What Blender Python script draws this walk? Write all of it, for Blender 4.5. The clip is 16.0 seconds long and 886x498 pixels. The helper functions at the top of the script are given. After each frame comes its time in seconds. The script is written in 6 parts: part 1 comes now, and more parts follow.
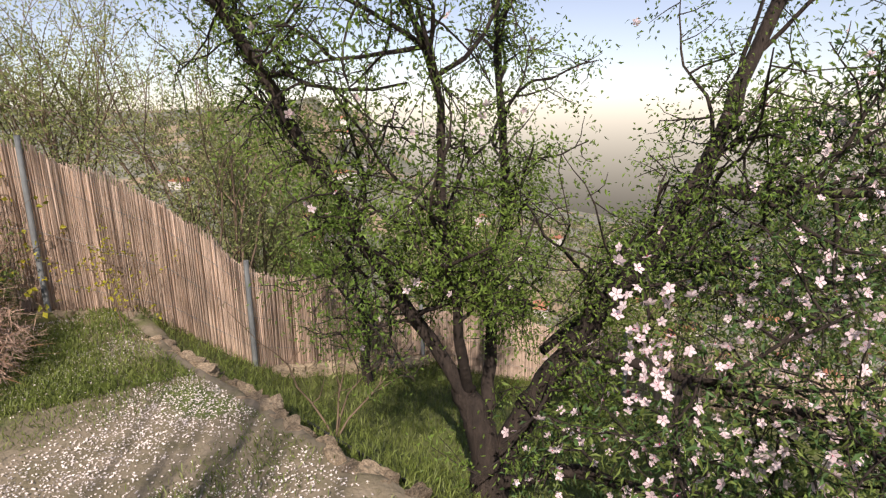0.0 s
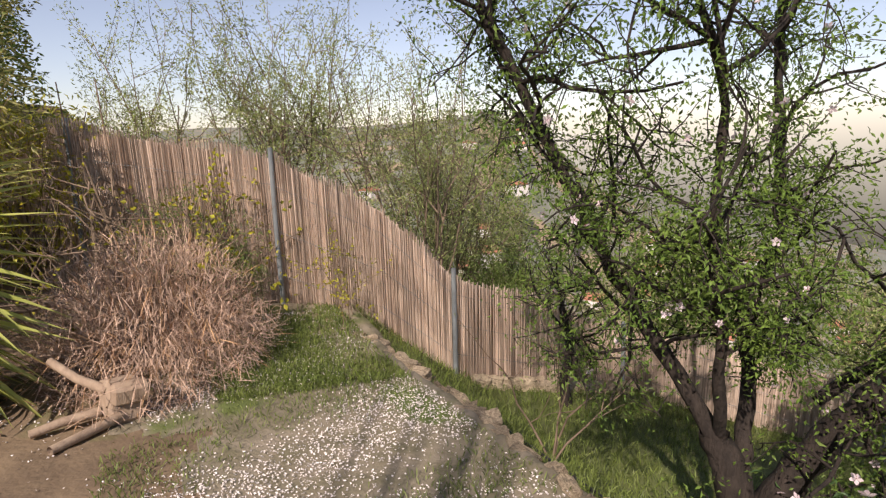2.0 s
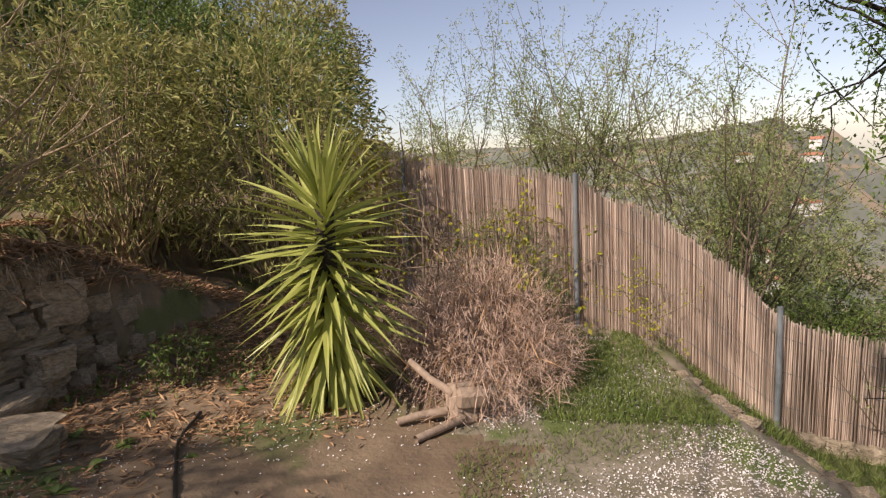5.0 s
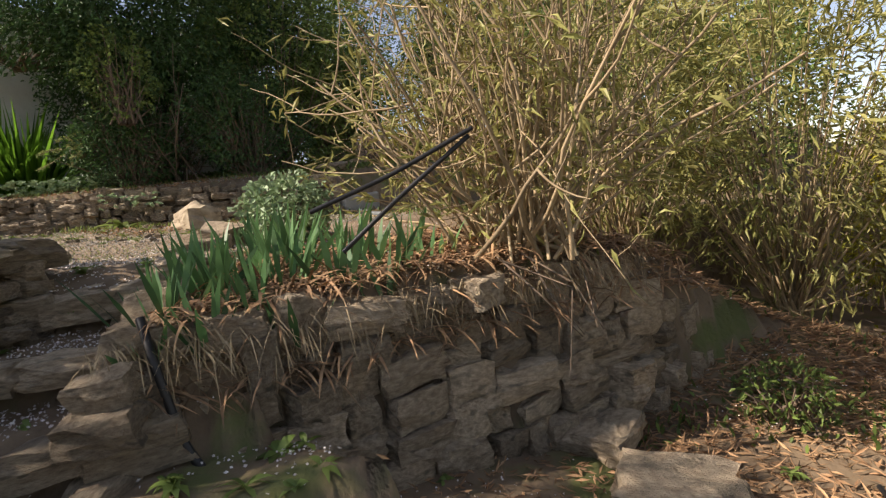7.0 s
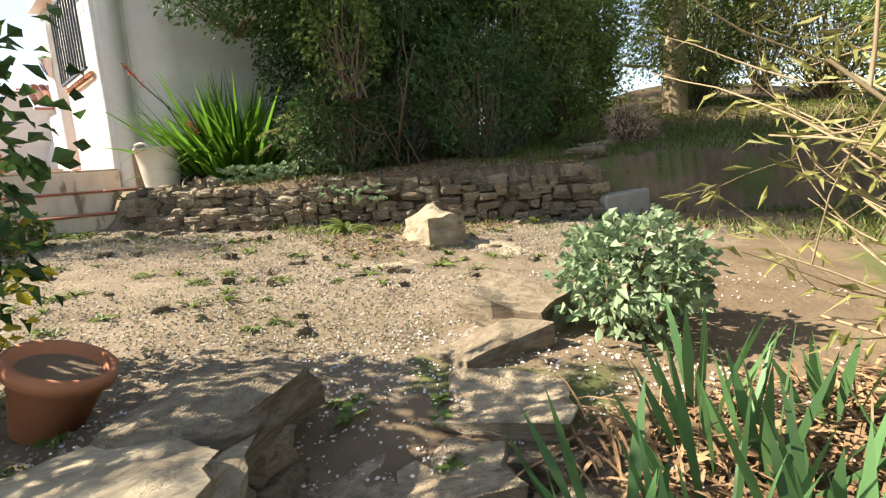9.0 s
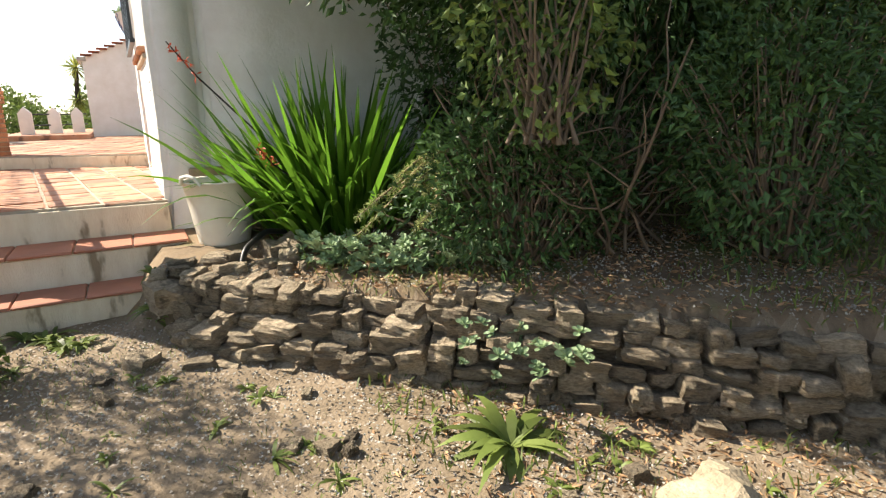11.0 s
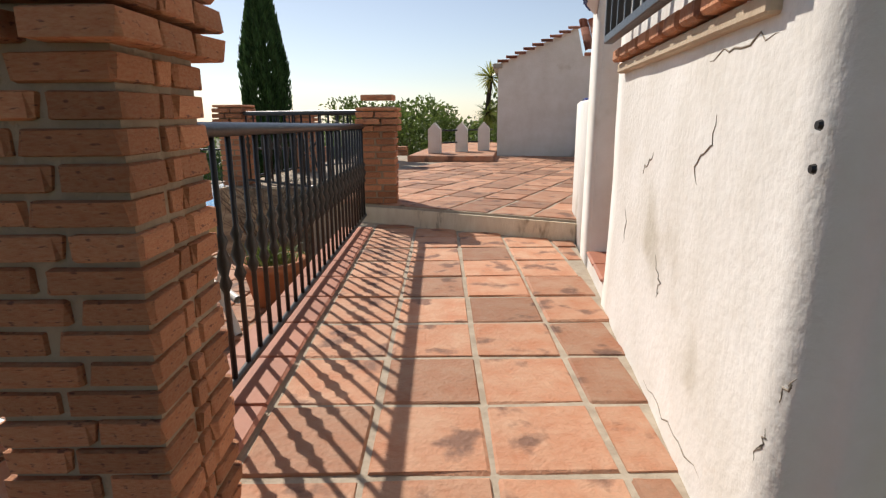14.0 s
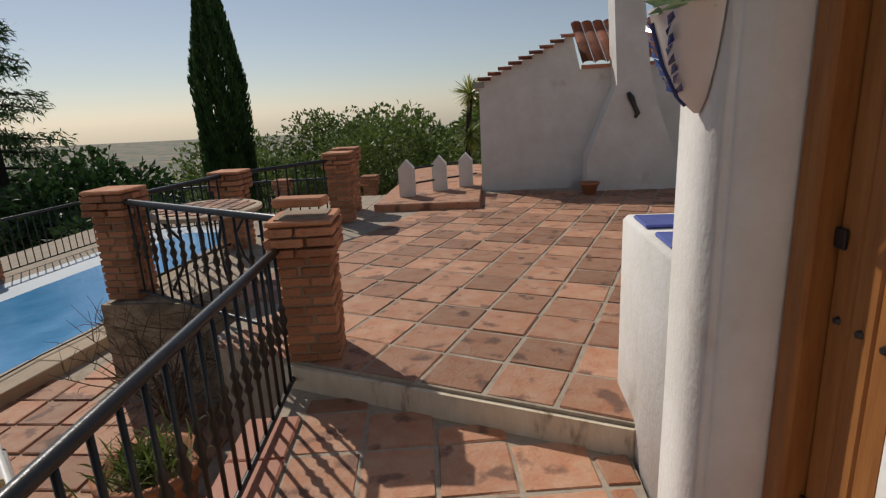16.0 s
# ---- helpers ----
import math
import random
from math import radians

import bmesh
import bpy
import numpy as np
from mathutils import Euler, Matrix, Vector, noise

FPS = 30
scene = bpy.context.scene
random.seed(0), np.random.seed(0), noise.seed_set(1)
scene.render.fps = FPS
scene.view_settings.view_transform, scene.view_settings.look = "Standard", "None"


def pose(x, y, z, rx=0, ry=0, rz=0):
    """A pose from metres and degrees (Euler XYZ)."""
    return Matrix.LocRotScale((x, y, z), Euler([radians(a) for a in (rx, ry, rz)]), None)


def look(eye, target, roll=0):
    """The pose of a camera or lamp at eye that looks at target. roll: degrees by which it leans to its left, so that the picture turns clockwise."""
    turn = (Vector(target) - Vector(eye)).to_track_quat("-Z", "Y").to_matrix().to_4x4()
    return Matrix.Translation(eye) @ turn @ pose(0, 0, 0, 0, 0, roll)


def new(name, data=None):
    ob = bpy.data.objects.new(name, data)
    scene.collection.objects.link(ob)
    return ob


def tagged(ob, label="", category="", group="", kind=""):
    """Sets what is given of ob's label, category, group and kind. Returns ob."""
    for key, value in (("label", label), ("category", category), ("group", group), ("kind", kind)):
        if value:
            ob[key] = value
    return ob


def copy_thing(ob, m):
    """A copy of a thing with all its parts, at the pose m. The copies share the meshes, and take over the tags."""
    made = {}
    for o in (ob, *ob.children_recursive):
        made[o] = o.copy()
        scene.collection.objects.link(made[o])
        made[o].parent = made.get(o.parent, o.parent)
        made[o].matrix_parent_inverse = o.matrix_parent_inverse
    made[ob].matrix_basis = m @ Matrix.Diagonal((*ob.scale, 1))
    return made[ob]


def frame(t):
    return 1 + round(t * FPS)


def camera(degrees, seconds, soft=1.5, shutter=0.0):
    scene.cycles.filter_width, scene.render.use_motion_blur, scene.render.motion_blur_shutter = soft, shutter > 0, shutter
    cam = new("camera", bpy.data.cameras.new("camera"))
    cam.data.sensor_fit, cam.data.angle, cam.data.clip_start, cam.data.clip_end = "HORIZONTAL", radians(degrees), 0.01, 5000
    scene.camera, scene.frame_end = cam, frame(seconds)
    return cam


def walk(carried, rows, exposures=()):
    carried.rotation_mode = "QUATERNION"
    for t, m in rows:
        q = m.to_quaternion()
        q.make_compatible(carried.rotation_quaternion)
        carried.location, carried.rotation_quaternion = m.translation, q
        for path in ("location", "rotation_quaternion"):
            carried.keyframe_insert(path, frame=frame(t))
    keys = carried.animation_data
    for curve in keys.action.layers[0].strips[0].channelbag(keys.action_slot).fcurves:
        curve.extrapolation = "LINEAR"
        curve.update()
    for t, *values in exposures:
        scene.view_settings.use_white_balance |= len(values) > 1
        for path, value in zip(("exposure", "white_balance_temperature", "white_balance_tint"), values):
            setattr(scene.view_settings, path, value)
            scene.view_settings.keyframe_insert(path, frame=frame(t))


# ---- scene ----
from mathutils.bvhtree import BVHTree

cam = camera(78, 16.0, 1.3)
PATH = [
    (0, (-3.448, -11.327, -0.799), (-2.081, -12.703, -1.288), -0.4),
    (0.5, (-3.282, -11.322, -0.851), (-1.749, -12.512, -1.334), -1.4),
    (1, (-3.19, -11.269, -0.848), (-1.564, -12.332, -1.325), -1.4),
    (1.5, (-3.14, -11.211, -0.846), (-1.456, -12.188, -1.303), -1.3),
    (2, (-3.102, -11.134, -0.823), (-1.366, -12.028, -1.259), -1.6),
    (2.5, (-3.085, -11.05, -0.794), (-1.302, -11.854, -1.212), -2.1),
    (3, (-3.078, -10.966, -0.766), (-1.256, -11.687, -1.168), -2.4),
    (5.5, (-2.964, -10.386, -0.717), (-0.99, -10.239, -0.999), -4.5),
    (6, (-2.942, -9.78, -0.773), (-0.98, -9.472, -1.013), -4.7),
    (6.5, (-2.852, -9.117, -0.62), (-0.945, -8.592, -0.916), -3.7),
    (7, (-2.443, -8.608, -0.795), (-0.711, -7.627, -0.985), -6.4),
    (7.5, (-2.366, -7.941, -0.641), (-0.82, -6.691, -0.855), -4.5),
    (8, (-2.27, -7.504, -0.532), (-0.847, -6.122, -0.787), -4.2),
    (8.2, (-2.211, -7.4, -0.494), (-0.805, -6.002, -0.759), -4.2),
    (10.3, (-0.785, -5.302, 0.356), (0.5, -3.828, -0.063), -3.6),
    (10.5, (-0.738, -5.016, 0.459), (0.529, -3.535, 0.011), -2.5),
    (11, (-0.239, -4.422, 0.613), (0.728, -2.742, 0.121), -0.5),
    (11.5, (0.02, -3.751, 0.66), (0.61, -1.9, 0.15), 0.8),
    (12, (-0.044, -2.89, 0.642), (0.181, -0.966, 0.143), 2.9),
    (12.5, (-0.098, -2.311, 0.665), (-0.106, -0.374, 0.169), 2.5),
    (13, (-0.193, -1.707, 0.693), (-0.393, 0.22, 0.197), 1.3),
    (13.5, (-0.338, -1.282, 0.752), (-0.587, 0.64, 0.26), 0.1),
    (14, (-0.431, -0.748, 0.837), (-0.675, 1.18, 0.364), -0.3),
    (14.5, (-0.53, -0.165, 0.944), (-0.753, 1.767, 0.48), -0.6),
    (15, (-0.583, 0.298, 1.081), (-0.807, 2.233, 0.628), -2.0),
    (15.5, (-0.560, 0.70, 1.230), (-0.776, 2.632, 0.757), -2.8),
    (16, (-0.521, 0.992, 1.412), (-0.716, 2.916, 0.904), -3.0),
]
walk(cam, [(t, look(eye, target, roll)) for t, eye, target, roll in PATH],
     exposures=[(0, 0.3, 6800, 22), (5.5, 0.15, 6800, 22), (6.5, 0.25, 6900, 20), (7, 0.65, 7000, 18), (7.5, 1.05, 7000, 14), (8, 1.25, 7000, 10), (10.3, 1.25, 6900, 8), (12.3, 1.2, 6900, 14), (13, 0.75, 6800, 14), (13.5, 0.4, 6700, 12), (14, 0.0, 6600, 12), (14.5, -0.75, 6600, 12), (16, -0.8, 6500, 12)])

# ---- light: high sun ahead and to the side of the walkway, hazy sky ----
SUN_DIR = Vector((-0.51, 0.56, 0.68)).normalized()
world = bpy.data.worlds.new("sky")
scene.world = world
world.use_nodes = True
sky = world.node_tree.nodes.new("ShaderNodeTexSky")
sky.sky_type, sky.sun_disc = "NISHITA", False
sky.sun_elevation, sky.sun_rotation = math.asin(SUN_DIR.z), math.atan2(SUN_DIR.x, SUN_DIR.y)
sky.air_density, sky.dust_density, sky.ozone_density = 0.9, 0.3, 1.5
haze = world.node_tree.nodes.new("ShaderNodeHueSaturation")      # thin high cloud pales the sky
haze.inputs["Saturation"].default_value = 0.75
world.node_tree.links.new(sky.outputs[0], haze.inputs["Color"])
world.node_tree.links.new(haze.outputs[0], world.node_tree.nodes["Background"].inputs[0])
world.node_tree.nodes["Background"].inputs[1].default_value = 0.11
sun = new("sun", bpy.data.lights.new("sun", "SUN"))
sun.data.energy, sun.data.angle, sun.data.color = 5.0, radians(0.6), (1, 0.94, 0.84)
sun.matrix_world = look(SUN_DIR * 30, (0, 0, 0))

# ---- materials ----
RNG = np.random.default_rng(7)


def mat(name, c1, c2, scale=8.0, rough=0.8, bump=0.3, fine=60.0, vary=0.0, island=0.0, metal=0.0, glow=0.0, stretch=(1, 1, 1), stain=None, specular=0.3):
    """Two-scale noise colour, a fine bump, and a variation by object or by loose piece."""
    m = bpy.data.materials.new(name)
    m.use_nodes = True
    nt, n, l = m.node_tree, m.node_tree.nodes, m.node_tree.links
    b = n["Principled BSDF"]
    tc, mp = n.new("ShaderNodeTexCoord"), n.new("ShaderNodeMapping")
    src = tc.outputs["Object"]
    if vary:
        own, shift = n.new("ShaderNodeObjectInfo"), n.new("ShaderNodeVectorMath")
        l.new(src, shift.inputs[0]), l.new(own.outputs["Location"], shift.inputs[1])
        src = shift.outputs[0]
    l.new(src, mp.inputs[0])
    mp.inputs["Scale"].default_value = stretch
    t1, t2, ramp = n.new("ShaderNodeTexNoise"), n.new("ShaderNodeTexNoise"), n.new("ShaderNodeMix")
    t1.inputs["Scale"].default_value, t1.inputs["Detail"].default_value, t1.inputs["Roughness"].default_value = scale, 8, 0.65
    t2.inputs["Scale"].default_value, t2.inputs["Detail"].default_value = fine, 4
    l.new(mp.outputs[0], t1.inputs[0]), l.new(mp.outputs[0], t2.inputs[0])
    mr = n.new("ShaderNodeMapRange")
    mr.inputs[1].default_value, mr.inputs[2].default_value = 0.35, 0.65
    l.new(t1.outputs[0], mr.inputs[0])
    ramp.data_type = "RGBA"
    ramp.inputs["A"].default_value, ramp.inputs["B"].default_value = (*c1, 1), (*c2, 1)
    l.new(mr.outputs[0], ramp.inputs["Factor"])
    col = ramp.outputs["Result"]
    if stain:
        t3, m3, r3 = n.new("ShaderNodeTexNoise"), n.new("ShaderNodeMix"), n.new("ShaderNodeMapRange")
        t3.inputs["Scale"].default_value, t3.inputs["Detail"].default_value = stain[1], 6
        l.new(mp.outputs[0], t3.inputs[0]), l.new(t3.outputs[0], r3.inputs[0])
        r3.inputs[1].default_value, r3.inputs[2].default_value = stain[2], stain[2] + 0.08
        m3.data_type = "RGBA"
        m3.inputs["B"].default_value = (*stain[0], 1)
        l.new(r3.outputs[0], m3.inputs["Factor"]), l.new(col, m3.inputs["A"])
        col = m3.outputs["Result"]
    if vary or island:
        src = n.new("ShaderNodeObjectInfo").outputs["Random"] if vary else n.new("ShaderNodeNewGeometry").outputs["Random Per Island"]
        hs, mm = n.new("ShaderNodeHueSaturation"), n.new("ShaderNodeMapRange")
        l.new(src, mm.inputs[0])
        a = vary or island
        mm.inputs[3].default_value, mm.inputs[4].default_value = 1 - a, 1 + a
        l.new(mm.outputs[0], hs.inputs["Value"]), l.new(col, hs.inputs["Color"])
        col = hs.outputs[0]
    l.new(col, b.inputs["Base Color"])
    b.inputs["Roughness"].default_value, b.inputs["Metallic"].default_value = rough, metal
    b.inputs["Specular IOR Level"].default_value = specular
    if bump:
        bp = n.new("ShaderNodeBump")
        bp.inputs["Strength"].default_value, bp.inputs["Distance"].default_value = bump, 0.02
        ad = n.new("ShaderNodeMath")
        ad.operation = "MULTIPLY_ADD"
        ad.inputs[1].default_value = 0.5
        l.new(t2.outputs[0], ad.inputs[0]), l.new(t1.outputs[0], ad.inputs[2])
        l.new(ad.outputs[0], bp.inputs["Height"]), l.new(bp.outputs[0], b.inputs["Normal"])
    if glow:
        tr, mx = n.new("ShaderNodeBsdfTranslucent"), n.new("ShaderNodeMixShader")
        l.new(col, tr.inputs[0])
        mx.inputs[0].default_value = glow
        l.new(b.outputs[0], mx.inputs[1]), l.new(tr.outputs[0], mx.inputs[2])
        l.new(mx.outputs[0], n["Material Output"].inputs[0])
    return m


def leaf(name, c1, c2, through_light=0.35, rough=0.5):
    return mat(name, c1, c2, 3, rough, 0, 30, island=0.45, glow=through_light)


M_PLASTER = mat("white_plaster", (0.80, 0.78, 0.74), (0.70, 0.67, 0.61), 3.0, 0.9, 0.28, 40, stain=((0.55, 0.51, 0.43), 1.6, 0.64))
M_STEP = mat("weathered_plaster", (0.8, 0.71, 0.55), (0.68, 0.57, 0.41), 4, 0.9, 0.4, 60, stretch=(2.2, 2.2, 0.7), stain=((0.3, 0.23, 0.15), 4, 0.59))
M_TILE = mat("terracotta", (0.42, 0.185, 0.10), (0.47, 0.28, 0.18), 7, 0.7, 0.5, 55, vary=0.32, stain=((0.20, 0.105, 0.07), 6, 0.57))
M_STEPTILE = mat("red_clay_tile", (0.44, 0.18, 0.11), (0.38, 0.16, 0.10), 5, 0.6, 0.15, 60, vary=0.12)
M_GROUT = mat("sandy_grout", (0.47, 0.40, 0.31), (0.34, 0.28, 0.21), 12, 0.95, 0.3, 90)
M_BRICK = mat("rustic_brick", (0.46, 0.18, 0.09), (0.52, 0.27, 0.15), 9, 0.85, 0.5, 70, vary=0.3, stain=((0.22, 0.10, 0.07), 6, 0.6))
M_MORTAR = mat("mortar", (0.40, 0.31, 0.22), (0.32, 0.25, 0.18), 14, 0.95, 0.5, 80)
M_IRON = mat("black_iron", (0.012, 0.012, 0.013), (0.02, 0.019, 0.018), 20, 0.35, 0.1, 90, specular=0.5)
M_WOOD = mat("varnished_wood", (0.36, 0.155, 0.045), (0.26, 0.10, 0.03), 5, 0.45, 0.15, 50, stretch=(6, 6, 0.6))
M_OLDWOOD = mat("weathered_wood", (0.40, 0.30, 0.21), (0.28, 0.2, 0.14), 5, 0.85, 0.4, 50, stretch=(5, 5, 1))
M_ROCK = mat("schist", (0.55, 0.44, 0.30), (0.28, 0.21, 0.14), 7, 0.9, 1.4, 42, vary=0.35, stretch=(1, 1, 2.2), stain=((0.22, 0.18, 0.125), 2.6, 0.58))
M_PALEROCK = mat("pale_sunlit_rock", (0.50, 0.41, 0.28), (0.30, 0.235, 0.155), 4, 0.85, 1.2, 24, vary=0.15, stretch=(1, 1, 2.5), stain=((0.2, 0.16, 0.11), 3, 0.6))
M_REED = mat("dry_reed", (0.60, 0.48, 0.38), (0.42, 0.32, 0.245), 4, 0.75, 0.2, 50, island=0.42, stretch=(1, 1, 0.3))
# dark bark, lowered to near-black so the colour carries the trunk's shade
M_BARK = mat("shade_darkened_bark", (0.02, 0.0155, 0.0125), (0.05, 0.038, 0.03), 8, 0.9, 1.0, 40, stretch=(2, 2, 0.6))
M_TWIG = mat("grey_twig", (0.22, 0.16, 0.11), (0.13, 0.095, 0.065), 8, 0.85, 0.2, 50, island=0.3)
M_TANSTEM = mat("tan_stem", (0.42, 0.32, 0.19), (0.28, 0.2, 0.11), 6, 0.75, 0.2, 40, island=0.35)
M_PINKDRY = mat("dry_pinkish_twigs", (0.58, 0.41, 0.30), (0.47, 0.32, 0.23), 3, 0.9, 0, 40, island=0.35)
M_STRAW = mat("dead_leaves", (0.40, 0.25, 0.13), (0.25, 0.14, 0.075), 5, 0.85, 0, 40, island=0.5)
M_SOIL = mat("brown_soil", (0.25, 0.18, 0.11), (0.15, 0.105, 0.066), 2.2, 0.95, 0.8, 30, stain=((0.13, 0.14, 0.05), 1.3, 0.56))
M_GRAVEL = mat("pale_gravel_soil", (0.29, 0.22, 0.148), (0.175, 0.13, 0.082), 3, 0.95, 0.9, 60, stain=((0.48, 0.41, 0.34), 40, 0.61))
M_PETALSOIL = mat("petal_strewn_soil", (0.30, 0.25, 0.18), (0.17, 0.15, 0.09), 5, 0.95, 0.6, 40, stain=((0.12, 0.15, 0.045), 1.5, 0.57))
M_TURF = mat("spring_turf", (0.11, 0.12, 0.045), (0.13, 0.155, 0.045), 4, 0.9, 0.6, 40)
# dry slope tones greyed, distance haze mixed into the colour
M_HILL = mat("hazed_dry_hillside", (0.24, 0.235, 0.19), (0.15, 0.165, 0.115), 0.02, 0.95, 0, 0.2, stain=((0.34, 0.26, 0.17), 0.035, 0.52))
M_SUCC = leaf("grey_green_succulent", (0.28, 0.36, 0.2), (0.2, 0.29, 0.15), 0.2)
M_LALM = leaf("almond_leaf", (0.10, 0.175, 0.03), (0.16, 0.235, 0.045))
M_LDARK = leaf("dark_shrub_leaf", (0.04, 0.085, 0.025), (0.075, 0.14, 0.04), 0.2)
M_LMID = leaf("shrub_leaf", (0.11, 0.165, 0.04), (0.17, 0.225, 0.055), 0.3)
M_LOLE = leaf("oleander_leaf", (0.24, 0.25, 0.07), (0.35, 0.31, 0.11), 0.3)
M_LYEL = leaf("yellow_leaf", (0.45, 0.38, 0.03), (0.30, 0.32, 0.04), 0.35)
M_LPALE = leaf("pale_spring_leaf", (0.22, 0.29, 0.08), (0.36, 0.37, 0.15), 0.35)
M_YUC = leaf("yucca_leaf", (0.30, 0.34, 0.07), (0.42, 0.42, 0.13), 0.25, 0.4)
M_STRAP = leaf("bright_strap_leaf", (0.09, 0.21, 0.02), (0.14, 0.28, 0.028), 0.5, 0.4)
M_IRIS = leaf("iris_leaf", (0.07, 0.16, 0.06), (0.12, 0.22, 0.08), 0.3, 0.45)
M_GRASS = leaf("grass_blade", (0.12, 0.165, 0.035), (0.185, 0.225, 0.06), 0.35)
M_PETAL = mat("almond_petal", (0.86, 0.74, 0.74), (0.80, 0.62, 0.64), 30, 0.6, 0, 40, island=0.12, glow=0.35)
M_FALLEN = mat("fallen_petal", (0.78, 0.72, 0.68), (0.66, 0.6, 0.55), 30, 0.7, 0, 40, island=0.2)
M_PINKEYE = mat("blossom_eye", (0.50, 0.06, 0.14), (0.4, 0.04, 0.1), 30, 0.6, 0)
M_ORANGE = mat("orange_flower", (0.72, 0.13, 0.05), (0.6, 0.08, 0.03), 20, 0.6, 0)
M_TUB = mat("white_tub_plastic", (0.74, 0.70, 0.60), (0.66, 0.6, 0.5), 4, 0.45, 0.05, 40, stain=((0.45, 0.38, 0.28), 3, 0.66))
M_WHITEPL = mat("white_resin", (0.8, 0.79, 0.75), (0.72, 0.7, 0.65), 5, 0.4, 0.05, 60)
M_CUSH = mat("cream_sling", (0.62, 0.50, 0.28), (0.55, 0.43, 0.23), 5, 0.8, 0.2, 150)
M_POT = mat("clay_pot", (0.48, 0.2, 0.1), (0.4, 0.16, 0.085), 6, 0.8, 0.2, 50)
M_HOSE = mat("black_hose", (0.015, 0.015, 0.016), (0.03, 0.028, 0.025), 10, 0.4, 0)
M_POOL = mat("blue_pool_tarp", (0.06, 0.25, 0.50), (0.09, 0.33, 0.60), 3, 0.12, 0.15, 9, stain=((0.14, 0.13, 0.1), 1.1, 0.66), specular=0.6)
M_POOLEDGE = mat("pale_pool_liner", (0.50, 0.56, 0.60), (0.42, 0.48, 0.53), 2, 0.6, 0.1, 30)
M_COPING = mat("sandstone_coping", (0.52, 0.42, 0.30), (0.44, 0.34, 0.24), 3, 0.85, 0.3, 50, vary=0.1)
M_CERAM = mat("white_glazed_ceramic", (0.74, 0.68, 0.64), (0.7, 0.62, 0.58), 6, 0.2, 0, 40, specular=0.5)
M_BLUE = mat("cobalt_glaze", (0.02, 0.03, 0.14), (0.03, 0.06, 0.2), 12, 0.2, 0, 40, specular=0.5)
M_BLUETILE = mat("blue_white_tile", (0.08, 0.10, 0.36), (0.10, 0.13, 0.42), 7, 0.2, 0, 60, specular=0.5)
M_ROOF = mat("roof_tile", (0.45, 0.19, 0.11), (0.34, 0.14, 0.09), 5, 0.8, 0.3, 40, vary=0.25)
M_GREYPOST = mat("painted_grey_post", (0.2, 0.22, 0.22), (0.15, 0.16, 0.16), 10, 0.5, 0.1)
M_CONC = mat("concrete", (0.42, 0.39, 0.33), (0.34, 0.31, 0.26), 6, 0.9, 0.4, 60)


# ---- building blocks ----
def obj(name, verts, faces, material, parent=None, label="", smooth=False):
    me = bpy.data.meshes.new(name)
    me.from_pydata(verts if isinstance(verts, list) else verts.tolist(), [], faces if isinstance(faces, list) else faces.tolist())
    if smooth:
        me.polygons.foreach_set("use_smooth", [True] * len(me.polygons))
    me.materials.append(material)
    ob = new(name, me)
    if parent:
        ob.parent = parent
    if label:
        ob["label"] = label
    return ob


def part(name, bm, material, parent=None, label="", smooth=False):
    me = bpy.data.meshes.new(name)
    bm.to_mesh(me)
    bm.free()
    if smooth:
        me.polygons.foreach_set("use_smooth", [True] * len(me.polygons))
    me.materials.append(material)
    ob = new(name, me)
    if parent:
        ob.parent = parent
    if label:
        ob["label"] = label
    return ob


def piece(name, me, parent, m):
    """An object of its own on a shared mesh."""
    ob = new(name, me)
    ob.parent = parent
    ob.matrix_local = m
    return ob


def thing(name, at, label, category, group="", kind=""):
    ob = new(name)
    ob.empty_display_size = 0.1
    ob.location = at
    return tagged(ob, label, category, group, kind)


def slab(x0, x1, y0, y1, z0, z1, bevel=0.006, bm=None):
    bm = bm or bmesh.new()
    made = bmesh.ops.create_cube(bm, size=1)["verts"]
    for v in made:
        v.co = ((x0 + x1) / 2 + v.co.x * (x1 - x0), (y0 + y1) / 2 + v.co.y * (y1 - y0), (z0 + z1) / 2 + v.co.z * (z1 - z0))
    if bevel:
        bmesh.ops.bevel(bm, geom=list({e for v in made for e in v.link_edges}), offset=bevel, segments=1, affect="EDGES")
    return bm


def lathe(profile, seg=24, bm=None):
    bm = bm or bmesh.new()
    rings = [[bm.verts.new((r * math.cos(a), r * math.sin(a), z)) for a in np.linspace(0, 2 * math.pi, seg, endpoint=False)] for r, z in profile]
    for a, b in zip(rings, rings[1:]):
        for i in range(seg):
            bm.faces.new((a[i], a[(i + 1) % seg], b[(i + 1) % seg], b[i]))
    bm.faces.new(rings[0][::-1]), bm.faces.new(rings[-1])
    return bm


